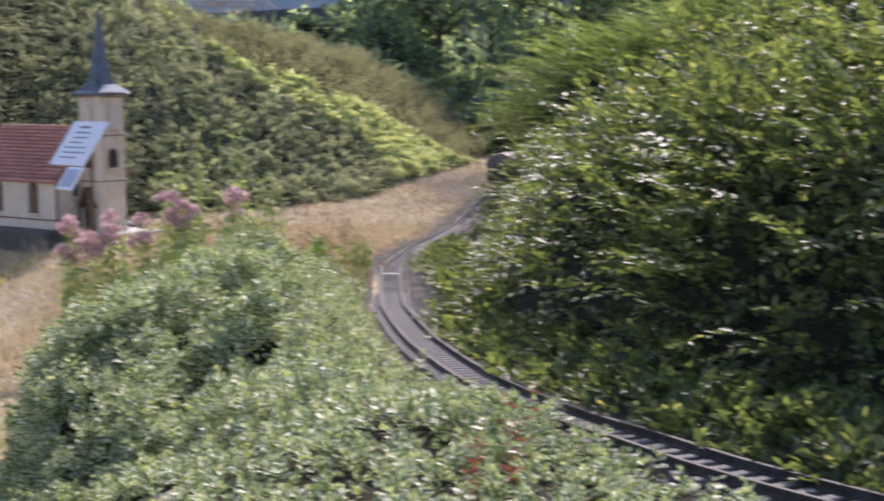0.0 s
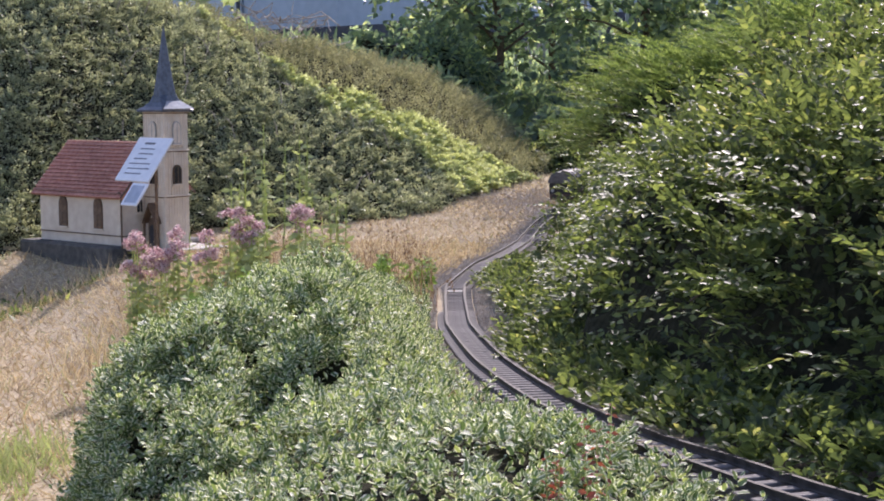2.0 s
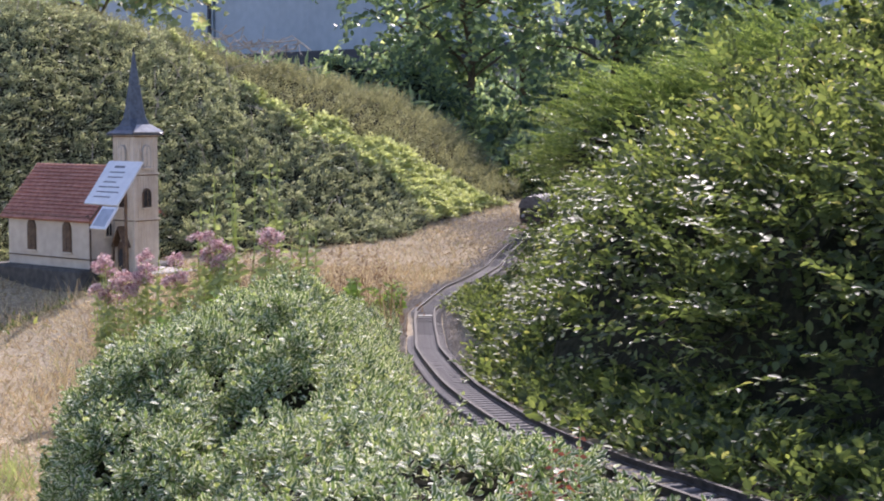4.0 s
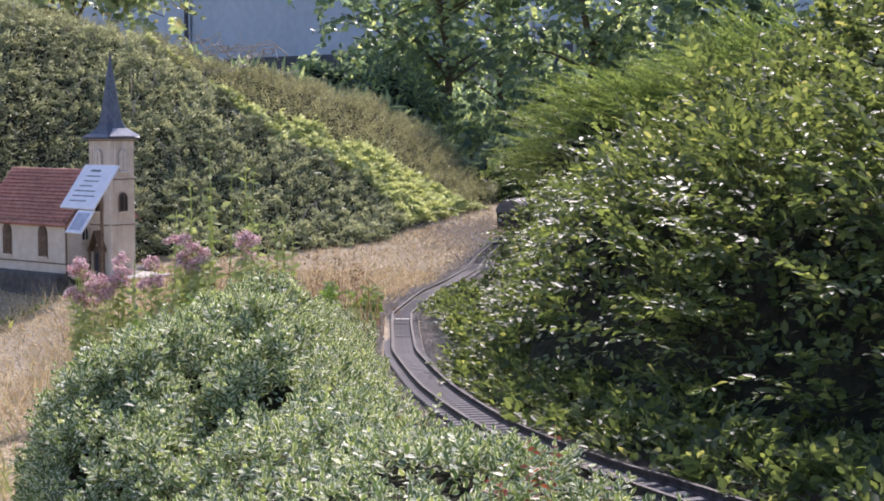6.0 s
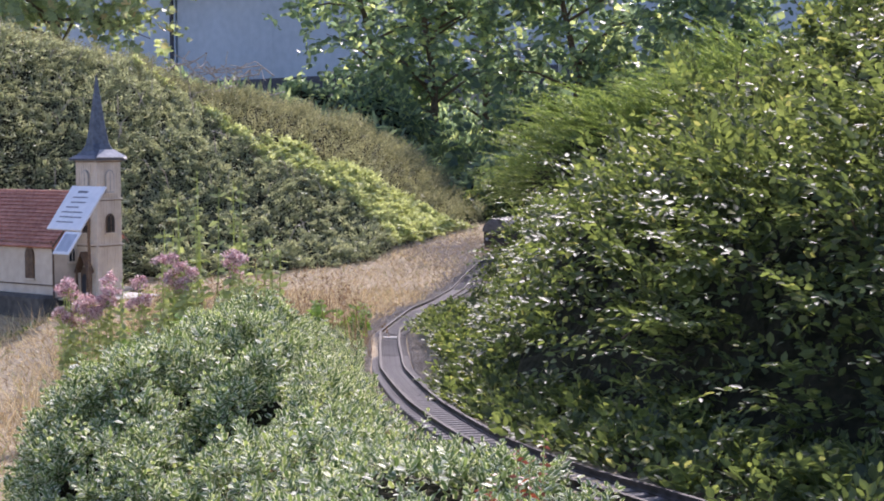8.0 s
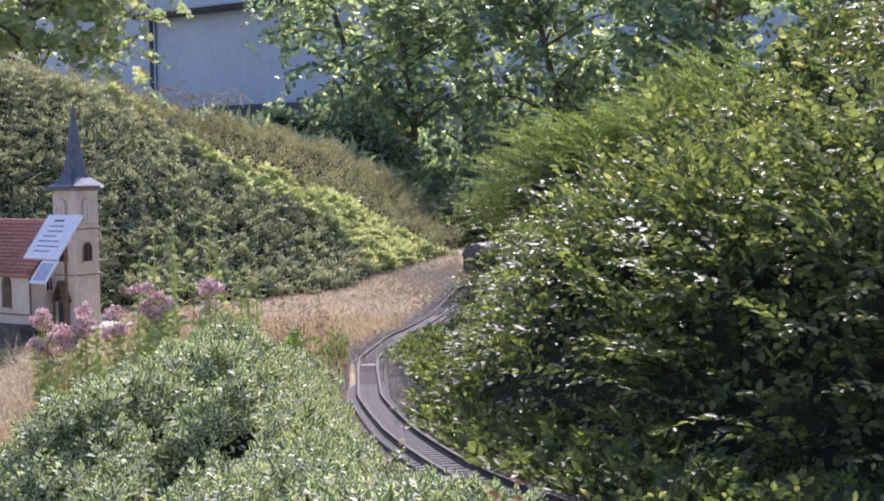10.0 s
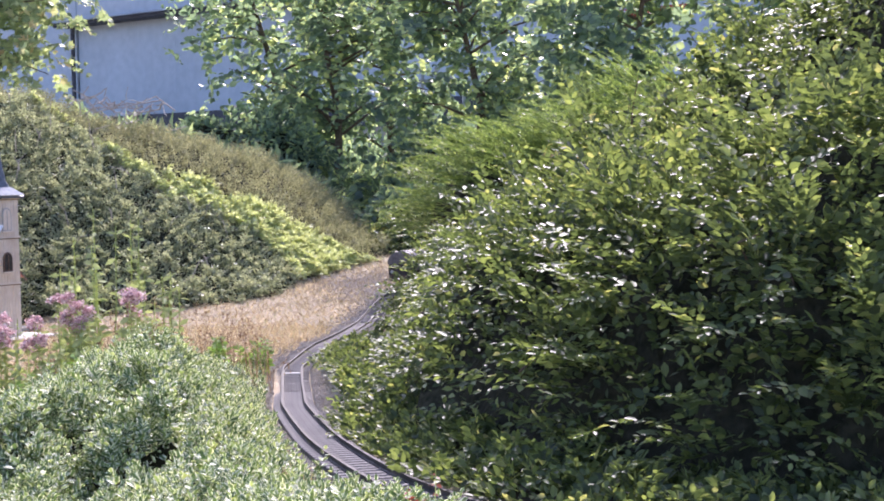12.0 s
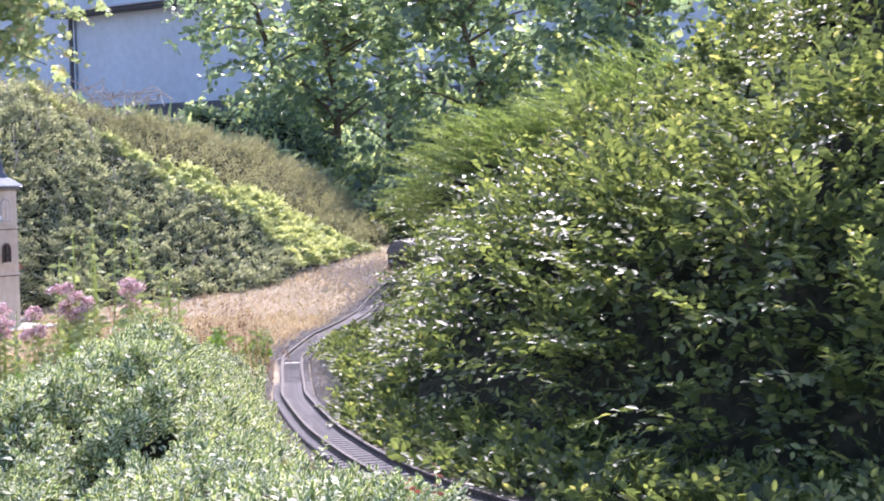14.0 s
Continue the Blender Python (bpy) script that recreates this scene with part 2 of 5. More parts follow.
def tube(bm, pts, radii, sides=7):
    """A tapered tube along points."""
    rings = []
    for i, p in enumerate(pts):
        p = Vector(p)
        d = (Vector(pts[min(i + 1, len(pts) - 1)]) - Vector(pts[max(i - 1, 0)])).normalized()
        a = d.orthogonal().normalized()
        b = d.cross(a)
        r = radii[i] if hasattr(radii, "__len__") else radii
        rings.append([bm.verts.new(p + r * (math.cos(k * math.tau / sides) * a + math.sin(k * math.tau / sides) * b)) for k in range(sides)])
    for r0, r1 in zip(rings, rings[1:]):
        for k in range(sides):
            bm.faces.new((r0[k], r0[(k + 1) % sides], r1[(k + 1) % sides], r1[k]))
    bm.faces.new(rings[0]), bm.faces.new(rings[-1])
    return bm


def unit(v):
    return v / np.maximum(np.linalg.norm(v, axis=-1, keepdims=True), 1e-9)


# leaf shapes: across, along, lift; faces
BROAD = (np.array([(0, 0, 0), (0.4, 0.28, 0.06), (0.42, 0.62, 0.06), (0, 1, -0.06), (-0.42, 0.62, 0.06), (-0.4, 0.28, 0.06), (0, 0.5, -0.03)], float), [(0, 1, 2, 3, 6), (0, 6, 3, 4, 5)])
SLIM = (np.array([(0, 0, 0), (0.5, 0.45, 0.08), (0, 1, 0), (-0.5, 0.45, 0.08)], float), [(0, 1, 2), (0, 2, 3)])
LOBED = (np.array([(0, 0, 0), (0.2, 0.16, 0.02), (0.5, 0.22, 0.03), (0.34, 0.42, 0.05), (0.5, 0.66, 0.0), (0.2, 0.62, 0.04), (0, 1, -0.1), (-0.2, 0.62, 0.04), (-0.5, 0.66, 0.0), (-0.34, 0.42, 0.05), (-0.5, 0.22, 0.03), (-0.2, 0.16, 0.02)], float), [(0, 1, 2, 3, 4, 5, 6), (0, 6, 7, 8, 9, 10, 11)])
BLADE = (np.array([(-0.5, 0, 0), (0.5, 0, 0), (0.3, 0.55, 0.04), (0, 1, 0.2), (-0.3, 0.55, 0.04)], float), [(0, 1, 2, 4), (4, 2, 3)])


def leaf_mesh(name, shape, pos, normal, along, length, width, mat):
    """One mesh of many leaves, each an island with its own UV."""
    tv, tf = shape
    along = unit(along)
    across = unit(np.cross(along, normal))
    normal = np.cross(across, along)
    n, k = len(pos), len(tv)
    v = pos[:, None] + across[:, None] * (tv[:, 0] * 2 * 0.5)[None, :, None] * width[:, None, None] + along[:, None] * tv[:, 1][None, :, None] * length[:, None, None] + normal[:, None] * tv[:, 2][None, :, None] * length[:, None, None]
    loops = np.concatenate([np.array(f) for f in tf])
    sizes = np.array([len(f) for f in tf])
    me = bpy.data.meshes.new(name)
    me.vertices.add(n * k)
    me.vertices.foreach_set("co", v.astype(np.float32).ravel())
    li = (loops[None] + (np.arange(n) * k)[:, None]).ravel()
    me.loops.add(len(li))
    me.loops.foreach_set("vertex_index", li.astype(np.int32))
    tot = np.tile(sizes, n)
    me.polygons.add(len(tot))
    me.polygons.foreach_set("loop_start", np.concatenate([[0], np.cumsum(tot)[:-1]]).astype(np.int32))
    me.polygons.foreach_set("loop_total", tot.astype(np.int32))
    uvl = me.uv_layers.new(name="UVMap")
    uvl.data.foreach_set("uv", np.tile(np.stack([tv[loops, 0] / 0.42, tv[loops, 1]], -1), (n, 1)).astype(np.float32).ravel())
    me.update(calc_edges=True)
    me.materials.append(mat)
    return me


def lattice(i, j, k):
    h = np.sin(i * 127.1 + j * 311.7 + k * 74.7) * 43758.5453
    return 2 * (h - np.floor(h)) - 1


def noise3(p, scale, seed=0.0):
    """Smooth value noise for arrays of points, -1 to 1."""
    q = np.asarray(p, float) * scale * 0.45 + seed * 7.31
    i = np.floor(q)
    f = q - i
    f = f * f * (3 - 2 * f)
    out = 0
    for a in (0, 1):
        for b in (0, 1):
            for c in (0, 1):
                w = (f[..., 0] if a else 1 - f[..., 0]) * (f[..., 1] if b else 1 - f[..., 1]) * (f[..., 2] if c else 1 - f[..., 2])
                out = out + w * lattice(i[..., 0] + a, i[..., 1] + b, i[..., 2] + c)
    return 1.3 * out


def billow(p, scale, seed=0.0):
    """Rounded lumps with sharp clefts between them, -1 to 0."""
    return np.minimum(np.abs(noise3(p, scale, seed)) * 1.7, 1.0) - 1


def smooth(a):
    a = np.clip(a, 0, 1)
    return a * a * (3 - 2 * a)


# ---- lie of the land ----
FALL = 0.05   # the garden falls away from the eye by this much a metre


def fall(y):
    return FALL * np.clip(y, 0.0, 36.0)


FOOT = ([-9, -2.2, -1.56, -1.36, -0.9, -0.42, 0.04, 0.22, 0.55, 0.9], [5.6, 5.6, 5.7, 6.0, 6.25, 6.37, 6.7, 7.06, 7.5, 7.85])
CREST = ([-9, -2.4, -1.5, -1.07, -0.85, -0.23, 0.0, 0.28, 0.45, 0.55, 0.7, 0.9], [1.25, 1.15, 1.08, 0.98, 0.90, 0.765, 0.71, 0.58, 0.43, 0.33, 0.27, 0.25])


def base_land(x, y):
    z = -0.19 * smooth((np.interp(y, [1.6, 2.2, 3.3, 4.8], [0.04, 0.01, -0.12, -0.8]) - x) / 0.6) * smooth((5.85 - y) / 0.8)
    z = z + 0.17 * np.clip(y - 6.0, 0, 1.5)
    return z + np.where(y > 7.5, np.interp(y, [7.5, 9.3, 12, 30, 60], [0, 0.04, 0.6, 2.55, 3.0]), 0)


def track_dip(y):
    """The rails sag a little before the joint where the line turns."""
    return np.interp(y, [1.4, 2.0, 2.5, 3.0, 3.4, 3.65, 3.86, 4.5], [0.0, -0.012, -0.022, -0.032, -0.036, -0.030, -0.019, 0.0])


def land(x, y):
    """Height of the ground, with the planted hill behind the church."""
    x, y = np.asarray(x, float), np.asarray(y, float)
    b = base_land(x, y)
    s = (y - np.interp(x, *FOOT)) / 1.35
    hill = np.interp(x, *CREST)
    up = 0.7 * np.clip(s, 0, 1) + 0.3 * smooth(s)
    z = b + np.maximum(hill - b, 0) * up
    back = smooth((y - 9.2) / 2.5)
    z = np.where(y > 9.2, z * (1 - back) + np.maximum(b, hill * 0.75 * (y < 12)) * back, z)
    p = np.stack([x, y, 0 * x], -1)
    dip = track_dip(y) * smooth(1.0 - np.abs(x - 0.09) / 0.3)
    return z + dip - fall(y) + 0.006 * noise3(p, 9.0) * (y < 20)


def axis(dense0, dense1, step, far0, far1):
    a = list(np.arange(dense0, dense1, step))
    d, v = step, a[-1]
    while v < far1:
        d *= 1.25
        v += d
        a.append(min(v, far1))
    d, v, pre = step, a[0], []
    while v > far0:
        d *= 1.25
        v -= d
        pre.append(max(v, far0))
    return np.array(pre[::-1] + a)


gx, gy = axis(-3.0, 3.0, 0.05, -900, 900), axis(0.4, 10.0, 0.05, -300, 2500)
GX, GY = np.meshgrid(gx, gy, indexing="ij")
GZ = land(GX, GY)
ny = len(gy)
idx = np.arange(len(gx) * ny).reshape(len(gx), ny)
ground = new("ground", mesh_of("ground", np.stack([GX, GY, GZ], -1).reshape(-1, 3), np.stack([idx[:-1, :-1], idx[1:, :-1], idx[1:, 1:], idx[:-1, 1:]], -1).reshape(-1, 4).tolist(), M["ground"], True))
tagged(ground, "sun-dried lawn of pale straw and bare soil", "ground", kind="structure")

# ---- garden railway ----
LINE = [(0.53, 0.85), (0.41, 1.04), (0.314, 1.228), (0.2553, 1.386), (0.216, 1.50), (0.172, 1.68), (0.1355, 1.89), (0.0963, 2.25), (0.0777, 2.53), (0.0628, 2.84), (0.0556, 3.055), (0.0574, 3.35), (0.0581, 3.585), (0.062, 3.80), (0.074, 3.93), (0.148, 4.46), (0.249, 5.1), (0.36, 5.9), (0.415, 6.2), (0.53, 6.55), (0.67, 6.85), (0.83, 7.15), (0.98, 7.4)]


def spline(pts, n=16):
    p = np.array(pts, float)
    p = np.vstack([2 * p[0] - p[1], p, 2 * p[-1] - p[-2]])
    out = []
    for i in range(1, len(p) - 2):
        t = np.linspace(0, 1, n, endpoint=False)[:, None]
        a, b, c, d = p[i - 1], p[i], p[i + 1], p[i + 2]
        out.append(0.5 * (2 * b + (c - a) * t + (2 * a - 5 * b + 4 * c - d) * t ** 2 + (3 * b - a - 3 * c + d) * t ** 3))
    return np.vstack(out + [p[-2:-1]])


def track_z(y):
    return np.interp(y, [0, 4.8, 5.8, 6.1, 6.5, 7.5, 9.1], [0.0, 0.0, 0.004, 0.022, 0.089, 0.259, 0.3]) + track_dip(y) - fall(y)


rl = spline(LINE)
seg = np.linalg.norm(np.diff(rl, axis=0), axis=1)
dist = np.concatenate([[0], np.cumsum(seg)])


def on_track(s):
    x, y = np.interp(s, dist, rl[:, 0]), np.interp(s, dist, rl[:, 1])
    x2, y2 = np.interp(s + 0.01, dist, rl[:, 0]), np.interp(s + 0.01, dist, rl[:, 1])
    h = np.arctan2(y2 - y, x2 - x)
    return x, y, track_z(y), h


railway = thing("railway_track", "narrow model railway track of grey rails on brown sleepers", "track")
ss = np.arange(0, dist[-1] - 0.02, 0.03)
tx, ty, tz, th = on_track(ss)
PROFILE = [(-0.0035, 0.0), (0.0035, 0.0), (0.0035, 0.0012), (0.0008, 0.0022), (0.0008, 0.0062), (0.0022, 0.0068), (0.0022, 0.0083), (-0.0022, 0.0083), (-0.0022, 0.0068), (-0.0008, 0.0062), (-0.0008, 0.0022), (-0.0035, 0.0012)]
for side in (-1, 1):
    v, f = [], []
    k = len(PROFILE)
    for i in range(len(ss)):
        nxn, nyn = -math.sin(th[i]), math.cos(th[i])
        for o, z in PROFILE:
            o = o + side * 0.0225
            v.append((tx[i] + nxn * o, ty[i] + nyn * o, tz[i] + 0.0065 + z))
        if i:
            a = (i - 1) * k
            f += [(a + j, a + (j + 1) % k, a + k + (j + 1) % k, a + k + j) for j in range(k)]
    part("rail", mesh_of("rail", v, f, M["rail"]), M["rail"], railway)

# fine dark gravel bed
bed_v, bed_f = [], []
for i in range(len(ss)):
    nxn, nyn = -math.sin(th[i]), math.cos(th[i])
    for j, o in enumerate((-0.062, -0.044, 0.044, 0.062)):
        w = o * (1 + 0.12 * math.sin(ss[i] * 31 + o * 40) * (abs(o) > 0.05))
        z = (0.004 if abs(o) < 0.05 else -0.008)
        bx, by = tx[i] + nxn * w, ty[i] + nyn * w
        bed_v.append((bx, by, max(tz[i] + z - 0.004, float(land(bx, by)) + 0.003 if o > 0.05 else -9.0)))
    if i:
        a = (i - 1) * 4
        bed_f += [(a + j, a + 4 + j, a + 5 + j, a + 1 + j) for j in range(3)]
bed = tagged(new("gravel_bed", mesh_of("gravel_bed", bed_v, bed_f, M["ballast"], True)), "dark fine gravel bed under the model track", "gravel bed", kind="structure")


# dark soil under the shrubs on the right of the rails
sv, sf = [], []
ys = np.arange(0.95, 4.4, 0.03)
for i, yy in enumerate(ys):
    c = float(np.interp(yy, rl[:, 1], rl[:, 0]))
    for j in range(14):
        xx = c + 0.04 + 0.11 * (2.5 < yy < 4.2) + 0.008 * math.sin(yy * 37 + 2 * math.sin(yy * 11)) + j * 0.05
        sv.append((xx, yy, float(land(xx, yy)) + (0.004 if j else -0.004) + 0.002 * math.sin(j * 5 + i * 3)))
    if i:
        sf += [((i - 1) * 14 + j, (i - 1) * 14 + j + 1, i * 14 + j + 1, i * 14 + j) for j in range(13)]
tagged(new("soil_bed", mesh_of("soil_bed", sv, sf, M["soil"], True)), "dark mulched soil under the shrubs beside the track", "soil", kind="structure")

# loose gravel stones beside the rails
rng = np.random.default_rng(33)
n = 14000
sy = np.where(rng.random(n) < 0.5, rng.uniform(2.4, 4.3, n), rng.uniform(2.3, 6.6, n))
so = rng.choice((-1, 1), n, p=(0.35, 0.65)) * (0.045 + np.abs(rng.normal(size=n)) * 0.035)
sx = np.interp(sy, rl[:, 1], rl[:, 0]) + so
# and a scatter of it where the path ends behind the shrub
m_ = 2600
sx, sy = np.concatenate([sx, rng.normal(0.42, 0.13, m_)]), np.concatenate([sy, rng.normal(6.75, 0.2, m_)])
ok_ = sy < np.interp(sx, *FOOT) + 0.04
sx, sy, n = sx[ok_], sy[ok_], int(ok_.sum())
octa = np.array([(1, 0, 0), (0, 1, 0), (-1, 0, 0), (0, -1, 0), (0, 0, 0.8), (0, 0, -0.8)], float)
of = [(0, 1, 4), (1, 2, 4), (2, 3, 4), (3, 0, 4), (1, 0, 5), (2, 1, 5), (3, 2, 5), (0, 3, 5)]
rad = rng.uniform(0.002, 0.006, n)
sv = np.stack([sx, sy, np.maximum(land(sx, sy), track_z(sy)) + 0.002], -1)[:, None] + octa[None] * rad[:, None, None] * rng.uniform(0.6, 1.3, (n, 6, 1))
stones = tagged(new("gravel", mesh_of("gravel", sv.reshape(-1, 3), (np.array(of)[None] + 6 * np.arange(n)[:, None, None]).reshape(-1, 3).tolist(), M["gravel"])), "loose pale gravel stones beside the rails", "gravel", kind="stuff")

# ---- planting ----
def shell_points(rng, lobes, count, depth, squash=True, bump=0.08, bscale=9.0, front_only=None):
    """Points near the outer skin of overlapping lobes (centre, radii), with their outward normals."""
    w = np.array([r[0] * r[1] + r[0] * r[2] + r[1] * r[2] for _, r in lobes])
    pick = rng.choice(len(lobes), count, p=w / w.sum())
    c, r = np.array([l[0] for l in lobes], float)[pick], np.array([l[1] for l in lobes], float)[pick]
    d = unit(rng.normal(size=(count, 3)))
    d[:, 2] = np.abs(d[:, 2]) * np.where(rng.random(count) < 0.85, 1, -0.4)
    nb = 1 + bump * noise3(d * r + c, bscale, 3.1) + 0.5 * bump * noise3(d * r + c, bscale * 2.7, 7.7)
    inn = 1 - depth * rng.random(count) ** 1.6
    p = c + d * r * (nb * inn)[:, None]
    nrm = unit(d / r)
    keep = np.ones(count, bool)
    for cc, rr in lobes:
        q = ((p - np.array(cc)) / np.array(rr))
        keep &= (q ** 2).sum(1) > (1 - depth * 1.1) ** 2 * 0.9
    keep &= p[:, 2] > land(p[:, 0], p[:, 1]) - 0.01
    return p[keep], nrm[keep]


def lumpy(name, lobes, mat, shrink=0.86):
    """A solid twig mass inside a shrub, near black to stand for shade."""
    bm = bmesh.new()
    for c, r in lobes:
        res = bmesh.ops.create_icosphere(bm, subdivisions=3, radius=1.0)
        for v in res["verts"]:
            d = np.array(v.co)
            k = shrink * (1 + 0.06 * float(noise3(d * np.array(r) + np.array(c), 14.0)))
            p = np.array(c) + d * np.array(r) * k
            v.co = (p[0], p[1], max(p[2], float(land(p[0], p[1])) - 0.03))
    return bm


def stem_parts(t, rng, bases, tips, r0=0.004, bend=0.02):
    for o, q in zip(bases, tips):
        bm = bmesh.new()
        mid = (o + q) / 2 + rng.normal(size=3) * bend
        tube(bm, [o, mid, q], [r0, r0 * 0.75, r0 * 0.35], 5)
        part("stem", bm, M["twig"], t)


def shrub(name, label, lobes, mat, count, length, aspect, depth=0.25, shape=BROAD, seed=1, droop=0.25, bump=0.08, bscale=9.0, outward=0.5, stems=8, shrink=0.84, group=""):
    rng = np.random.default_rng(seed)
    c0 = np.array(lobes[0][0])
    t = thing(name, label, "shrub", group=group)
    p, nrm = shell_points(rng, lobes, count, depth, bump=bump, bscale=bscale)
    n = len(p)
    rnd = unit(rng.normal(size=(n, 3)))
    along = unit(nrm * outward + rnd * 0.8 + np.array([0, 0, 0.25 - droop]))
    nor = unit(nrm * 0.5 + unit(rng.normal(size=(n, 3))) * 0.55 + np.array([0, 0, 0.7]))
    ln = length * rng.uniform(0.65, 1.2, n)
    part("foliage", leaf_mesh("foliage", shape, p, nor, along, ln, ln * aspect, mat), mat, t)["kind"] = "stuff"
    part("core", lumpy("core", lobes, M["inner"], shrink), M["inner"], t, "solid inner twig mass with shade put into its near-black colour")
    js = rng.integers(0, n, stems)
    o = np.array([c0[0], c0[1], float(land(c0[0], c0[1]))])
    stem_parts(t, rng, o + (p[js] - o) * 0.55, p[js] + nrm[js] * length * 0.6)
    return t


def on_height(rng, top, box4, count, thick, keep):
    """Points on and just under the surface z = top(x, y), evenly over its area, with normals."""
    x0, x1, y0, y1 = box4
    e, got, out = 0.008, 0, []
    for _ in range(60):
        x, y = rng.uniform(x0, x1, 200000), rng.uniform(y0, y1, 200000)
        k = keep(x, y)
        x, y = x[k], y[k]
        if len(x) > 40000:
            x, y = x[:40000], y[:40000]
        nrm = np.stack([-(top(x + e, y) - top(x - e, y)) / (2 * e), -(top(x, y + e) - top(x, y - e)) / (2 * e), np.ones_like(x)], -1)
        area = np.minimum(np.linalg.norm(nrm, axis=1), 4.0)
        k = rng.random(len(x)) < area / 4.0 * 1.3
        x, y, nrm = x[k], y[k], nrm[k]
        out.append((np.stack([x, y, top(x, y)], -1), unit(nrm)))
        got += len(x)
        if got >= count:
            break
    p, nrm = np.vstack([o[0] for o in out])[:count], np.vstack([o[1] for o in out])[:count]
    return p - nrm * (thick * rng.random(len(p)) ** 1.4)[:, None], nrm


def height_core(name, top, box4, keep, drop, step=0.035):
    """The twiggy mass under the leaves, a sheet with shade in its near-black colour."""
    xs, ys = np.arange(box4[0], box4[1], step), np.arange(box4[2], box4[3], step)
    X, Y = np.meshgrid(xs, ys, indexing="ij")
    K = keep(X, Y)
    e = 0.01
    steep = np.sqrt(1 + ((top(X + e, Y) - top(X - e, Y)) / (2 * e)) ** 2 + ((top(X, Y + e) - top(X, Y - e)) / (2 * e)) ** 2)
    Z = np.maximum(top(X, Y) - drop * np.minimum(steep, 3.0), land(X, Y) + 0.004)
    Z = np.where(K, Z, land(X, Y) - 0.06)
    ids = np.arange(X.size).reshape(X.shape)
    q = np.stack([ids[:-1, :-1], ids[1:, :-1], ids[1:, 1:], ids[:-1, 1:]], -1)
    ok = K[:-1, :-1] | K[1:, :-1] | K[1:, 1:] | K[:-1, 1:]
    bm = bmesh.new()
    vs = [bm.verts.new(v) for v in np.stack([X, Y, Z], -1).reshape(-1, 3)]
    for f in q[ok]:
        bm.faces.new([vs[i] for i in f])
    bmesh.ops.delete(bm, geom=[v for v in bm.verts if not v.link_faces], context="VERTS")
    return bm


def sprays(rng, base, d, length, nodes, style, droop=0.3):
    """Leaves along many shoots: opposite crossed pairs ("pair") or two flat ranks ("rank"); gives place, face, way and size."""
    n = len(base)
    f = np.linspace(0.22, 1.0, nodes)
    L = length[:, None, None]
    o = base[:, None] + d[:, None] * f[None, :, None] * L - np.array([0, 0, droop]) * (f ** 2)[None, :, None] * L
    tang = unit(d[:, None] - np.array([0, 0, 2 * droop]) * f[None, :, None] + np.zeros_like(o))
    up = np.array([0, 0, 1.0]) + rng.normal(size=(n, 1, 3)) * 0.25
    s1 = unit(np.cross(tang, up))
    s2 = np.cross(s1, tang)
    turn = rng.uniform(0, math.tau, (n, 1, 1))
    P, N, A, W = [], [], [], []
    for sg in (-1, 1):
        if style == "pair":
            a = turn + (np.arange(nodes) % 2 * (math.pi / 2))[None, :, None]
            side = sg * (np.cos(a) * s1 + np.sin(a) * s2)
            open_ = np.interp(f, [0.2, 0.8, 1.0], [1.1, 0.8, 0.35])[None, :, None]
            way = unit(tang * 0.6 + side * open_ + rng.normal(size=o.shape) * 0.18)
            face = unit(tang * 0.9 - side * 0.5 + np.array([0, 0, 0.25]) + rng.normal(size=o.shape) * 0.2)
        else:
            side = sg * s1
            way = unit(tang * 0.65 + side * np.interp(f, [0.2, 0.85, 1.0], [1.0, 0.75, 0.2])[None, :, None] + rng.normal(size=o.shape) * 0.2)
            face = unit(s2 + rng.normal(size=o.shape) * 0.33)
        P.append(o + way * 0.002), N.append(face), A.append(way)
        W.append(np.interp(f, [0.2, 0.6, 1.0], [0.85, 1.1, 0.6])[None] * rng.uniform(0.75, 1.2, o.shape[:2]))
    return np.vstack([v.reshape(-1, 3) for v in P]), np.vstack([v.reshape(-1, 3) for v in N]), np.vstack([v.reshape(-1, 3) for v in A]), np.concatenate([w.ravel() for w in W])


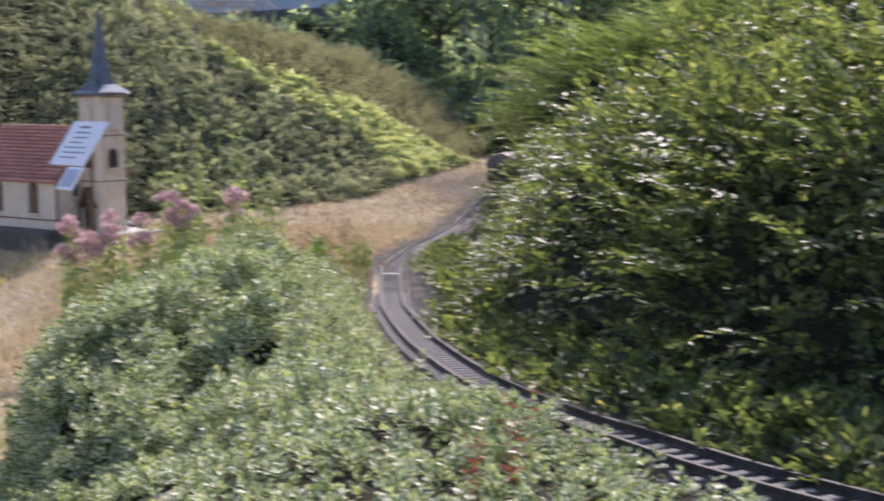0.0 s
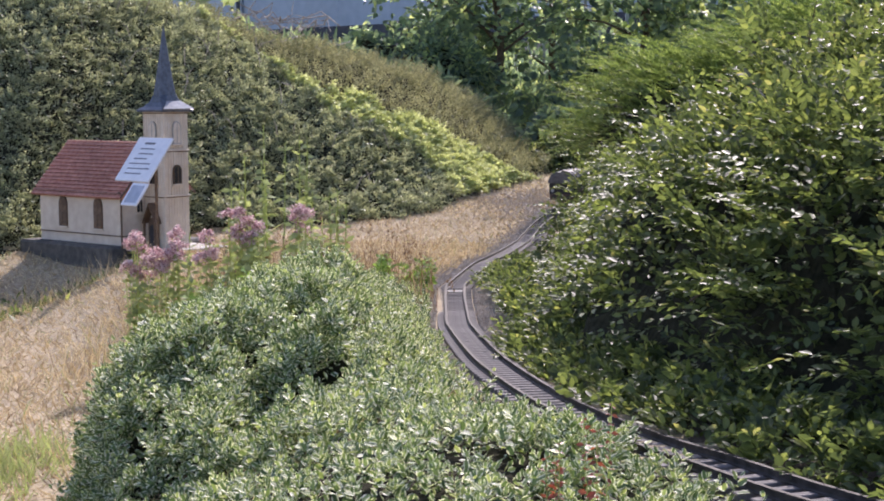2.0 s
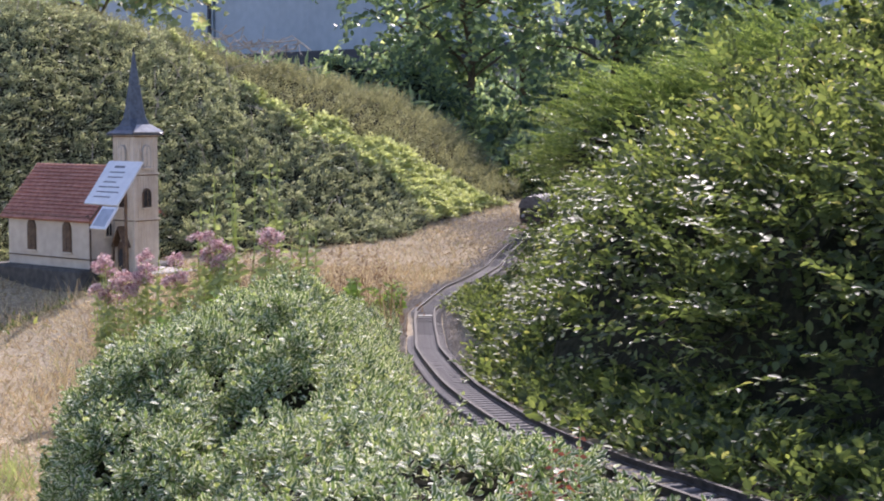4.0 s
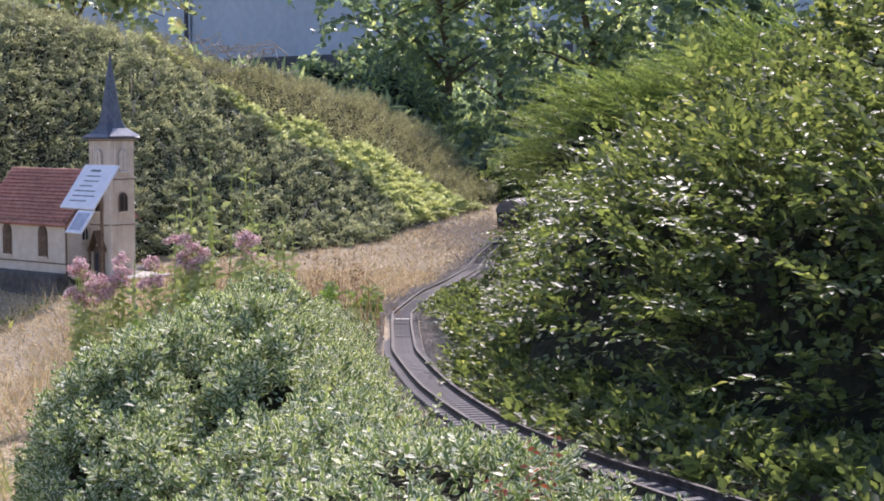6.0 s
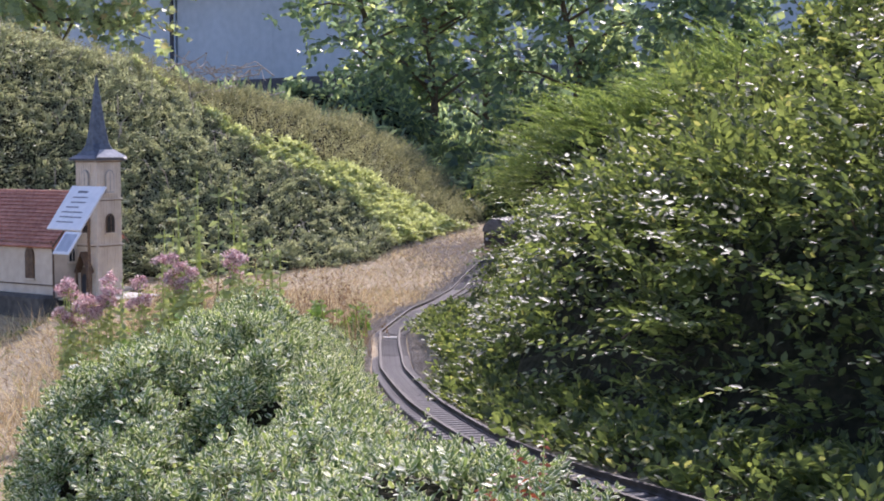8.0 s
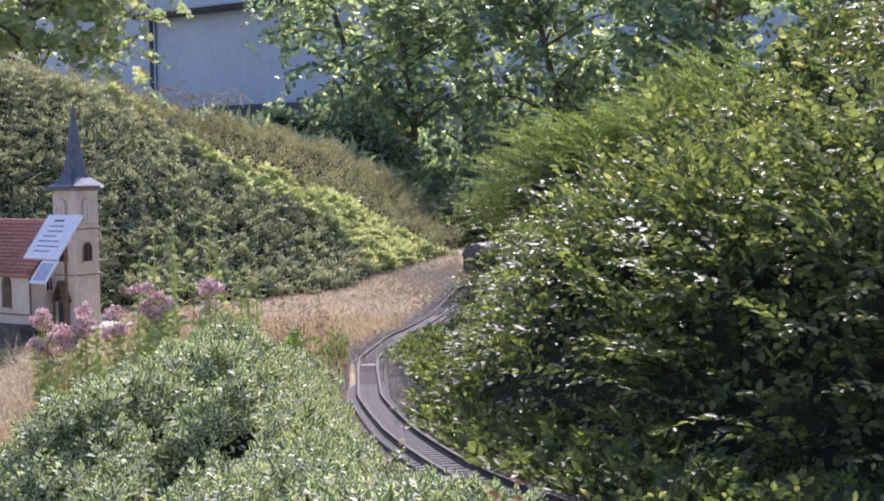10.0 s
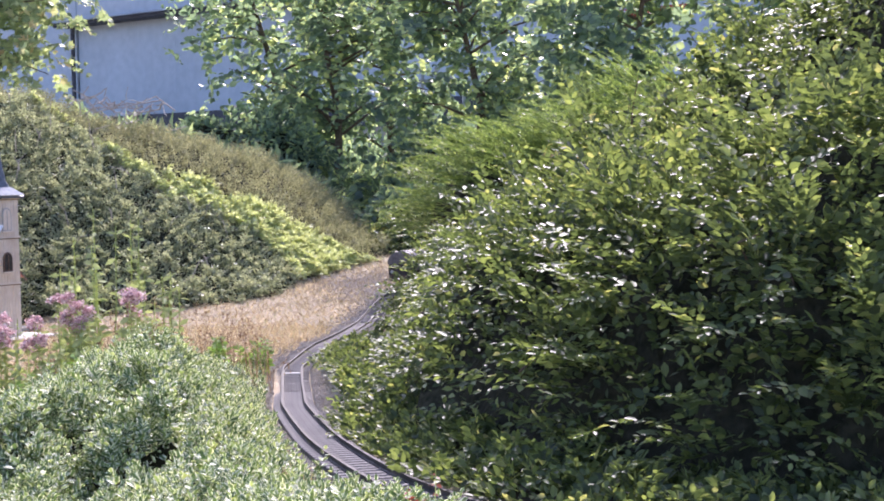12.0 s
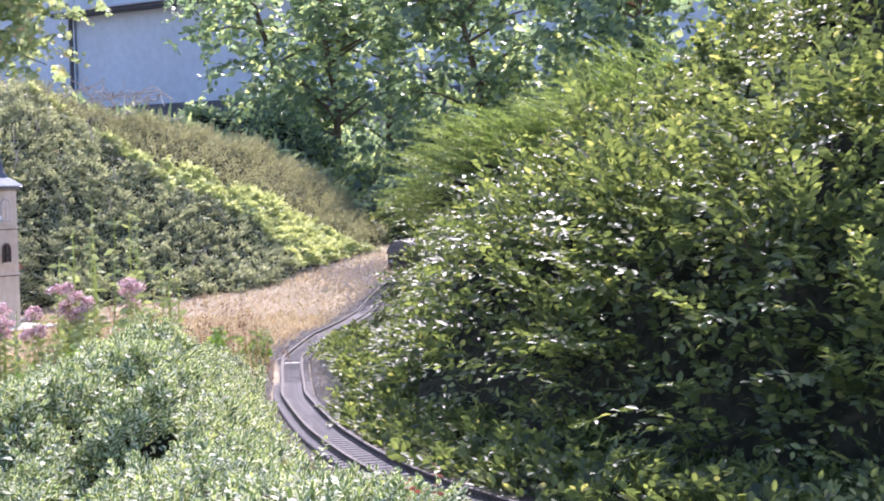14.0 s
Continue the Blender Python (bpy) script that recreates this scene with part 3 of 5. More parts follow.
def heap(name, label, top, box4, keep, mat, count, length, aspect, thick, drop, seed, shape=BROAD, upright=0.6, spread=0.8, stems=10, group="", category="shrub", lift=0.35, tilt=0.6, shoots=0, shoot_len=0.06, nodes=6, style="pair", droop=0.2, rise=0.5, stray=0.4, single=0, face=0.35, gaps=0.0, gap_scale=16.0, bare=0.0, arching=0, kind=""):
    """A spreading shrub: loose leaves fill an uneven surface and leafy shoots stand out of it, with hollows between."""
    rng = np.random.default_rng(seed)
    t = thing(name, label, category, group=group, kind=kind)
    p, nrm = on_height(rng, top, box4, count, thick, keep)

    def full(q, qn):
        # hollows, and few leaves on the steep shaded underside
        under = bare * smooth((0.75 - qn[:, 2]) / 0.3) * (q[:, 2] < land(q[:, 0], q[:, 1]) + 0.24) * smooth((q[:, 0] - 0.22) / 0.12)
        return rng.random(len(q)) > under + gaps * smooth((0.05 - noise3(q, gap_scale, 3.3)) / 0.5)

    k = full(p, nrm)
    p, nrm = p[k], nrm[k]
    n = len(p)
    along = unit(nrm * upright + unit(rng.normal(size=(n, 3))) * spread)
    nor = unit(nrm * face + unit(rng.normal(size=(n, 3))) * tilt + (0, 0, lift))
    ln = length * rng.uniform(0.55, 1.1, n)
    if shoots:
        b, bn = on_height(rng, top, box4, shoots, thick * 0.5, keep)
        k = full(b, bn)
        b, bn = b[k], bn[k]
        d = unit(bn * 0.75 + (0, 0, rise) + unit(rng.normal(size=b.shape)) * stray)
        sl_ = shoot_len * rng.uniform(0.45, 1.15, len(b)) * (1 + 0.3 * noise3(b, 11.0, 1.7))
        P, N, A, W = sprays(rng, b - bn * (sl_ * 0.35)[:, None], d, sl_, nodes, style, droop)
        p, nor, along, ln, nrm = np.vstack([p, P]), np.vstack([nor, N]), np.vstack([along, A]), np.concatenate([ln, length * W]), np.vstack([nrm, A])
        n = len(p)
    if arching:
        # long shoots that reach out of the shade
        b, bn = on_height(rng, top, box4, arching * 3, 0.02, lambda x, y: keep(x, y) & (x > 0.32) & (y < 2.4) & (foot_distance(x, y) < 0.5))
        b, bn = b[:arching], bn[:arching]
        d = unit(bn * 0.9 + (-0.15, -0.15, 0.45) + unit(rng.normal(size=b.shape)) * 0.45)
        P, N, A, W = sprays(rng, b - bn * 0.03, d, shoot_len * rng.uniform(1.0, 1.9, len(b)), nodes * 2, style, 0.3)
        p, nor, along, ln, nrm = np.vstack([p, P]), np.vstack([nor, N]), np.vstack([along, A]), np.concatenate([ln, length * 0.9 * W]), np.vstack([nrm, A])
        n = len(p)
    if single:
        near = np.argsort(p[:, 1] + 0.4 * rng.random(n))[:single]
        one = leaf_mesh("leaf", shape, np.zeros((1, 3)), np.array([[0, 0, 1.0]]), np.array([[0, 1.0, 0]]), np.ones(1), np.full(1, aspect), mat)
        for j in near:
            a = along[j]
            ac = unit(np.cross(a, nor[j]))
            up = np.cross(ac, a)
            o = new("leaf", one)
            o.parent = t
            o.matrix_basis = Matrix([[ac[i] * ln[j], a[i] * ln[j], up[i] * ln[j], p[j][i]] for i in range(3)] + [[0, 0, 0, 1]])
        keep_i = np.ones(n, bool)
        keep_i[near] = False
        p, nor, along, ln, nrm = p[keep_i], nor[keep_i], along[keep_i], ln[keep_i], nrm[keep_i]
        n = len(p)
    part("foliage", leaf_mesh("foliage", shape, p, nor, along, ln, ln * aspect, mat), mat, t)["kind"] = "stuff"
    if drop:
        part("core", height_core("core", top, box4, keep, drop), M["inner"], t, "solid inner twig mass with shade put into its near-black colour")
    js = rng.integers(0, n, stems)
    stem_parts(t, rng, p[js] - nrm[js] * 0.06 + rng.normal(size=(stems, 3)) * 0.012, p[js] + nrm[js] * length * 0.2, 0.0016, 0.008)
    return t


# large shrub beside the track: height grows away from its foot line
BFOOT = np.array([(0.64, 4.8), (0.325, 4.45), (0.25, 4.05), (0.212, 3.6), (0.2, 3.0), (0.185, 2.6), (0.205, 2.2), (0.235, 1.95), (0.275, 1.74), (0.39, 1.5), (0.6, 1.25), (1.6, 1.0), (2.6, 0.8)])


def foot_distance(x, y):
    """Distance behind the shrub's foot line, negative in front of it."""
    best, sign = np.full(np.shape(x), 1e9), np.ones(np.shape(x))
    for a, b in zip(BFOOT[:-1], BFOOT[1:]):
        d = b - a
        t = np.clip(((x - a[0]) * d[0] + (y - a[1]) * d[1]) / (d @ d), 0, 1)
        px, py = x - a[0] - t * d[0], y - a[1] - t * d[1]
        r = np.hypot(px, py)
        side = np.where(d[0] * py - d[1] * px > 0, 1.0, -1.0)
        sign = np.where(r < best, side, sign)
        best = np.minimum(best, r)
    return best * sign


def big_top(x, y):
    d = foot_distance(x, y)
    p = np.stack([x, y, 0 * x], -1)
    dd = np.maximum(d + 0.035 * noise3(p, 7.0, 1.0), 0)
    wall = (0.10 + 0.03 * smooth((2.0 - y) / 0.4)) * smooth((3.05 - y) / 0.5) * (1 - 0.7 * smooth((x - 0.33) / 0.2))
    slope = np.interp(x, [0.3, 0.6, 0.95], [0.44, 0.5, 0.58]) * (1 - np.exp(-(dd / (np.interp(x, [0.45, 0.7, 1.1], [0.2, 0.3, 0.45]) * np.interp(y, [2.3, 3.0, 3.6, 4.0, 4.3], [1.0, 1.35, 1.3, 1.0, 0.75]))) ** 1.35))
    h = wall * (1 - np.exp(-(dd / 0.03) ** 2)) + slope * (1 - 1.5 * wall) + 0.38 * smooth((dd - 0.40) / 1.0)
    h = h * (1 - 0.2 * smooth((y - 3.0) / 0.8) * smooth((x - 0.42) / 0.2))
    return land(x, y) + h * (1 + 0.16 * noise3(p, 7.0, 4.0) + 0.11 * noise3(p, 19.0, 2.0)) + (0.02 + 0.09 * billow(p, 13.0) + 0.02 * noise3(p, 55.0, 9.0)) * smooth(dd / 0.15)


heap("cotoneaster_shrub", "large dark green glossy-leaved shrub beside the track", big_top, (0.05, 2.5, 0.9, 4.7), lambda x, y: (foot_distance(x, y) > 0.0) & (y < 4.62) & (x < 0.47 * y + 0.3), M["coton"], 60000, 0.0155, 0.62, 0.06, 0.05, 3, upright=0.4, spread=0.85, stems=60, lift=0.6, tilt=0.6, shoots=8500, shoot_len=0.105, nodes=6, style="rank", droop=0.35, rise=0.35, stray=0.5, single=300, gaps=0.32, gap_scale=15.0, bare=0.12, arching=600)


def fringe_top(x, y):
    p = np.stack([x, y, 0 * x], -1)
    c = np.interp(y, rl[:, 1], rl[:, 0])
    d = np.clip((x - c - 0.04) / 0.08, 0, 1)
    return land(x, y) + 0.012 + 0.028 * smooth(d) * (1 + 0.5 * noise3(p, 22.0, 5.0))


heap("trailing_shrub", "low trailing shrub with bronze tips creeping towards the rails", fringe_top, (0.08, 1.2, 0.9, 4.3), lambda x, y: (foot_distance(x, y) < 0.03) & (x < np.interp(y, rl[:, 1], rl[:, 0]) + 0.4) & (x > np.interp(y, rl[:, 1], rl[:, 0]) + 0.043 + 0.045 * smooth((y - 2.6) / 0.3) * smooth((4.0 - y) / 0.3)), M["coton"], 9000, 0.015, 0.6, 0.012, 0, 4, upright=0.5, stems=12, lift=0.9, shoots=900, shoot_len=0.07, nodes=6, style="rank", droop=0.3, rise=0.3, stray=0.6)

def spray_shrub(name, label, lobes, mat, sprays, length, seed, group=""):
    """An evergreen of arching sprays, each a twig with short needles along both sides."""
    rng = np.random.default_rng(seed)
    t = thing(name, label, "shrub", group=group)
    p, nrm = shell_points(rng, lobes, sprays * 2, 0.35, bump=0.18, bscale=8.0)
    p, nrm = p[:sprays], nrm[:sprays]
    d = unit(nrm * (0.55, 0.55, 0.25) + rng.normal(size=p.shape) * 0.2 + (-0.7, -0.1, 0.32))
    side = unit(np.cross(d, np.array([0, 0, 1.0]) + rng.normal(size=p.shape) * 0.25))
    up = np.cross(side, d)
    L = length * rng.uniform(0.5, 1.2, len(p))
    k = 18
    f = np.linspace(0.1, 1, k)
    o = p[:, None] - d[:, None] * (L * 0.35)[:, None, None] + d[:, None] * (f * 1.0)[None, :, None] * L[:, None, None] - np.array([0, 0, 0.3]) * (f ** 2)[None, :, None] * L[:, None, None] * 0.6
    P, A, N, W = [], [], [], []
    for sg in (-1, 1):
        a = unit(d[:, None] * 0.85 + side[:, None] * sg * (0.75 - 0.35 * f)[None, :, None] + rng.normal(size=o.shape) * 0.15)
        P.append(o.reshape(-1, 3)), A.append(a.reshape(-1, 3)), N.append(np.broadcast_to(up[:, None], o.shape).reshape(-1, 3) + rng.normal(size=(o.size // 3, 3)) * 0.4)
        W.append((0.024 * (1.15 - 0.75 * f)[None] * rng.uniform(0.8, 1.2, o.shape[:2])).ravel())
    P, A, N, W = np.vstack(P), np.vstack(A), unit(np.vstack(N)), np.concatenate(W)
    part("foliage", leaf_mesh("foliage", SLIM, P, N, A, W, W * 0.3, mat), mat, t)["kind"] = "stuff"
    part("core", lumpy("core", lobes, M["inner"], 0.8), M["inner"], t, "solid inner twig mass with shade put into its near-black colour")
    return t


spray_shrub("juniper_shrub", "bright green feathery juniper behind the glossy shrub", [((0.80, 4.95, 0.112), (0.36, 0.4, 0.26)), ((1.15, 5.05, -0.003), (0.5, 0.6, 0.58))], M["juniper"], 2800, 0.22, 5)

# variegated shrubs in front: one uneven bank, five plants
LEFT = ([0.8, 1.2, 1.8, 2.3, 2.8, 3.2, 3.7, 4.1], [-0.33, -0.38, -0.45, -0.51, -0.52, -0.49, -0.37, -0.2])


def bank_in(x, y):
    c = np.interp(y, rl[:, 1], rl[:, 0])
    over = np.interp(y, [1.0, 1.5, 1.75, 2.0, 2.7, 3.0, 3.9], [0.05, 0.03, 0.045, 0.062, 0.058, 0.055, 0.065])
    return (x > np.interp(y, *LEFT)) & (x < c - over) & (y > np.interp(x, [-0.38, -0.24], [1.6, 0.98])) & (y < 3.8 + 0.3 * x) & ((line_distance(x, y, AFOOT) > -0.03) | (x > -0.22 + 0.05 * np.sin(y * 23)))


AFOOT = np.array([(-0.30, 4.0), (-0.44, 3.6), (-0.50, 3.2), (-0.52, 2.8), (-0.52, 2.5), (-0.50, 2.2), (-0.46, 1.97), (-0.40, 1.82), (-0.30, 1.73), (-0.18, 1.66), (-0.08, 1.45), (0.10, 1.30)])


def line_distance(x, y, line):
    """Distance behind a foot line, negative in front of it."""
    best, sign = np.full(np.shape(x), 1e9), np.ones(np.shape(x))
    for a, b in zip(line[:-1], line[1:]):
        d = b - a
        t = np.clip(((x - a[0]) * d[0] + (y - a[1]) * d[1]) / (d @ d), 0, 1)
        px, py = x - a[0] - t * d[0], y - a[1] - t * d[1]
        r = np.hypot(px, py)
        sign = np.where(r < best, np.where(d[0] * py - d[1] * px > 0, 1.0, -1.0), sign)
        best = np.minimum(best, r)
    return best * sign


def bank_top(x, y):
    """A rounded bank with a steep flank towards the lawn, and a lower one nearer the eye."""
    c = np.interp(y, rl[:, 1], rl[:, 0])
    p = np.stack([x, y, 0 * x], -1)
    right = smooth((c - 0.05 - x) / np.interp(y, [1.5, 2.0, 2.6, 3.2], [0.16, 0.22, 0.24, 0.15]))
    back = smooth((3.85 + 0.3 * x - y) / 0.6)
    d = np.maximum(line_distance(x, y, AFOOT) + 0.05 * noise3(p, 10.0, 8.0), 0)
    far = smooth((y - 2.75) / 0.4)
    ha = ((0.095 - 0.6 * np.minimum(base_land(x, y), 0)) * (1 - far) + far * (0.045 - 0.9 * np.minimum(base_land(x, y), 0))) * np.interp(y, [1.5, 1.75, 1.95, 2.15, 2.4, 2.8], [0.15, 0.4, 0.62, 0.8, 0.92, 1.0]) * (1 - np.exp(-(d / np.interp(y, [1.9, 2.3], [0.05, 0.07])) ** 1.5)) * (0.06 + 0.94 * right) * (0.35 + 0.65 * back)
    left = smooth((x - np.interp(y, *LEFT)) / 0.1)
    hb = (0.008 + 0.016 * right * smooth((x + 0.13) / 0.12) * np.exp(-((y - 1.5) / 0.38) ** 2)) * left
    hb = hb + 0.018 * np.exp(-((x - 0.13) ** 2 + (y - 1.42) ** 2) / 0.08 ** 2)
    h = np.maximum(ha, hb)
    amp = smooth(h / 0.09)
    return land(x, y) + h * (1 + 0.22 * noise3(p, 11.0, 2.0)) + (0.032 + 0.085 * billow(p, 13.0, 6.0) + 0.045 * billow(p, 34.0)) * amp


PLANTS = np.array([(-0.45, 2.9), (-0.15, 3.3), (-0.12, 2.3), (-0.38, 1.9), (0.05, 1.45)])


def nearest_plant(x, y):
    return np.argmin(np.stack([(x - a) ** 2 + ((y - b) * 0.7) ** 2 for a, b in PLANTS], 0), 0)


for i in range(len(PLANTS)):
    heap("euonymus_shrub", "low variegated shrub with cream-edged green leaves", bank_top, (-0.75, 0.3, 0.9, 4.1), lambda x, y, i=i: bank_in(x, y) & (nearest_plant(x, y) == i), M["euon"], (6500, 6500, 6500, 6000, 6000)[i], (0.012, 0.0118, 0.0118, 0.0122, 0.0105)[i], 0.74, 0.03, 0.05, 60 + i, upright=0.5, spread=0.9, lift=0.3, tilt=0.65, face=0.5, group="variegated shrubs beside the track", shoots=(1250, 1250, 1200, 1150, 1100)[i], shoot_len=(0.052, 0.05, 0.044, 0.05, 0.033)[i], nodes=6, style="pair", droop=0.12, rise=0.75, stray=0.55, single=120, gaps=(0.6, 0.5, 0.36, 0.36, 0.5)[i], gap_scale=24.0)

# rough growth far behind: single leaves over the ground
def cover(name, label, mat, count, inside, length, aspect, height, seed, shape=SLIM, x0=-3.2, x1=1.1, y0=6.2, y1=9.4):
    rng = np.random.default_rng(seed)
    x, y = rng.uniform(x0, x1, count), rng.uniform(y0, y1, count)
    k = inside(x, y, rng)
    x, y = x[k], y[k]
    z = land(x, y)
    e = 0.03
    nrm = unit(np.stack([-(land(x + e, y) - z) / e, -(land(x, y + e) - z) / e, np.ones_like(x)], -1))
    p = np.stack([x, y, z], -1)
    h = height * (0.5 + 0.35 * noise3(p, 8.0, seed) + 0.3 * noise3(p, 23.0, seed + 2))
    n = len(x)
    p = p + nrm * (h * rng.random(n) ** 0.5)[:, None]
    rnd = unit(rng.normal(size=(n, 3)))
    ln = length * rng.uniform(0.6, 1.3, n)
    t = thing(name, label, "ground cover", kind="stuff")
    part("foliage", leaf_mesh("foliage", shape, p, unit(nrm * 0.2 + unit(rng.normal(size=(n, 3))) * 0.55 + (0, 0, 0.85)), unit(rnd + nrm * 0.7), ln, ln * aspect, mat), mat, t)["kind"] = "stuff"
    return t


# hill planting in three bands
def hill_s(x, y):
    s = (y - np.interp(x, *FOOT)) / 1.35
    g = np.linspace(0, 1, 200)
    up = 0.7 * np.clip(s, 0, 1) + 0.3 * smooth(s)
    return np.where((s > 0) & (s < 1), np.interp(up, smooth(g ** 0.85), g), s)


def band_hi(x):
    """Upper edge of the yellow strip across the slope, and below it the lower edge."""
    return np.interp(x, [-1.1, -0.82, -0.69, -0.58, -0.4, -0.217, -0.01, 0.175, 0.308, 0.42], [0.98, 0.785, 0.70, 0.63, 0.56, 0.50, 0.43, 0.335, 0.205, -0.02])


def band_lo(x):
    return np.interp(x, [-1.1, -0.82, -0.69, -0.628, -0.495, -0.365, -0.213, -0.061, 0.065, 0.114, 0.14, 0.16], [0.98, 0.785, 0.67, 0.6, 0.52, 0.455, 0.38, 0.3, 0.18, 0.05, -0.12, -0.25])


def hill_top(x, y):
    """The bushy skin of the hill: lumps and clefts, steep where it meets the lawn."""
    p = np.stack([x, y, 0 * x], -1)
    s = hill_s(x, y)
    q = np.stack([x, y * 0.7, land(x, y)], -1)
    return land(x, y) + (0.056 + 0.03 * billow(q, 9.0, 4.0) + 0.018 * billow(q, 25.0, 2.0) + 0.012 * noise3(q, 60.0)) * smooth((s + 0.05 + 0.04 * noise3(p, 14.0)) / 0.09)


def ragged(x, y, seed):
    p = np.stack([x, y, 0 * x], -1)
    return 0.02 * noise3(p, 14.0, seed) + 0.025 * noise3(p, 45.0, seed)


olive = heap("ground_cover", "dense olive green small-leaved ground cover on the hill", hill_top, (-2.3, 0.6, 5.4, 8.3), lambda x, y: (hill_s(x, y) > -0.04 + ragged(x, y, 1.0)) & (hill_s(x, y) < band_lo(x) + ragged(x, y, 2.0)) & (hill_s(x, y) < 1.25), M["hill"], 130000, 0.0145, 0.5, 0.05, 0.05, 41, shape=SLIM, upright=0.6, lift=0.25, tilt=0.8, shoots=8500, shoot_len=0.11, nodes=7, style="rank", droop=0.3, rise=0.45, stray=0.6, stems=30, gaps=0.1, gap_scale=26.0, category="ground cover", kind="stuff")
rng = np.random.default_rng(47)
for i in range(70):
    x, y = rng.uniform(-1.7, -0.1), rng.uniform(6.4, 7.6)
    if not (0.05 < float(hill_s(np.array([x]), np.array([y]))[0]) < float(band_lo(x))):
        continue
    z = float(hill_top(np.array([x]), np.array([y]))[0])
    q = np.array([rng.normal() * 0.06, -0.03 + rng.normal() * 0.03, rng.uniform(0.03, 0.1)])
    c = np.array([x, y, z])
    part("twig", tube(bmesh.new(), [c - (0, 0, 0.02), c + q * (0.4, 0.4, 0.7), c + q], [0.0028, 0.0022, 0.001], 5), M["deadwood"], olive)
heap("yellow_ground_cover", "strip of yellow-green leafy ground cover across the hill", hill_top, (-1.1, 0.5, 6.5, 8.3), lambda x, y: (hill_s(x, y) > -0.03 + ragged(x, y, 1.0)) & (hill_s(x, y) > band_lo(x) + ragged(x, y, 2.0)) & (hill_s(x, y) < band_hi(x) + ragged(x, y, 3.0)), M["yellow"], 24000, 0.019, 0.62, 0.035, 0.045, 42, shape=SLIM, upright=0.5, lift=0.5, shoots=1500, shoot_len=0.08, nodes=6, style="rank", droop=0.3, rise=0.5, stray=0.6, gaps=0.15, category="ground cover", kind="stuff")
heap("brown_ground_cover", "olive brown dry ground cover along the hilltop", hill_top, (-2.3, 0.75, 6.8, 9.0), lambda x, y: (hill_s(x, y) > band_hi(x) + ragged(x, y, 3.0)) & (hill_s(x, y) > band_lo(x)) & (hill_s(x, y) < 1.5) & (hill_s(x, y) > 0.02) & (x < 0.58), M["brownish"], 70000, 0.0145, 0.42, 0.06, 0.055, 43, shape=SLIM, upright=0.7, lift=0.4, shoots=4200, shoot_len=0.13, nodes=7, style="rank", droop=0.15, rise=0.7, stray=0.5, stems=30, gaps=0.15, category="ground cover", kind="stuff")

# dry grass blades on the lawn
rng = np.random.default_rng(50)
n = 130000
x, y = rng.uniform(-1.6, 0.7, n), rng.uniform(1.6, 7.6, n)
k = (y < np.interp(x, *FOOT) + 0.05) & (np.abs(x - np.interp(y, rl[:, 1], rl[:, 0])) > 0.07) & ((x < np.interp(y, rl[:, 1], rl[:, 0])))
x, y = x[k], y[k]
n = len(x)
pos = np.stack([x, y, land(x, y) - 0.002], -1)
al = unit(np.stack([rng.normal(size=n), rng.normal(size=n), np.abs(rng.normal(size=n)) * 0.6 + 0.1], -1))
ln = rng.uniform(0.012, 0.036, n)
lawn = thing("dry_grass", "short straw-coloured dry grass on the lawn", "grass", kind="stuff")
part("blades", leaf_mesh("blades", BLADE, pos, unit(rng.normal(size=(n, 3)) + (0, 0, 0.8)), al, ln, rng.uniform(0.0018, 0.004, n), M["straw"]), M["straw"], lawn)["kind"] = "stuff"

# long dry grass by the plinth and the edge of the lawn
rng = np.random.default_rng(52)
n = 1300
x, y = np.concatenate([rng.normal(-1.2, 0.2, 300), rng.uniform(-0.85, -0.35, 1000)]), np.concatenate([rng.normal(4.9, 0.16, 300), rng.uniform(3.4, 4.3, 1000)])
pos = np.stack([x, y, land(x, y) - 0.004], -1)
al = unit(np.stack([rng.normal(size=n) * 0.45, rng.normal(size=n) * 0.45, np.ones(n)], -1))
ln = rng.uniform(0.03, 0.12, n)
tuft = thing("long_grass", "long pale dry grass stems beside the plinth", "grass", kind="stuff")
part("blades", leaf_mesh("blades", BLADE, pos, unit(rng.normal(size=(n, 3))), al, ln, np.full(n, 0.0025), M["straw"]), M["straw"], tuft)["kind"] = "stuff"

n = 1100
x, y = rng.normal(-1.3, 0.2, n), rng.normal(4.98, 0.13, n)
pos = np.stack([x, y, land(x, y) - 0.004], -1)
ln = rng.uniform(0.015, 0.045, n)
weeds = thing("low_weeds", "low dark green weeds in front of the plinth", "weeds", kind="stuff")
part("leaves", leaf_mesh("leaves", SLIM, pos, unit(rng.normal(size=(n, 3)) + (0, 0, 0.5)), unit(rng.normal(size=(n, 3)) * 0.9 + (0, 0, 0.6)), ln, ln * 0.35, M["coton"]), M["coton"], weeds)["kind"] = "stuff"

# brown seed stalks among the weeds on the crest of the bank
rng = np.random.default_rng(54)
n = 420
x, y = rng.uniform(-0.6, 0.02, n), rng.uniform(3.3, 4.0, n)
pos = np.stack([x, y, land(x, y) - 0.004], -1)
al = unit(np.stack([rng.normal(size=n) * 0.25, rng.normal(size=n) * 0.25, np.ones(n)], -1))
ln = rng.uniform(0.06, 0.16, n)
stalks = thing("dry_stalks", "thin brown seed stalks among the weeds behind the shrubs", "grass", kind="stuff")
part("blades", leaf_mesh("blades", BLADE, pos, unit(rng.normal(size=(n, 3))), al, ln, np.full(n, 0.0028), M["stalk"]), M["stalk"], stalks)["kind"] = "stuff"
k_, m_ = 14, 90
j_ = rng.integers(0, n, m_)
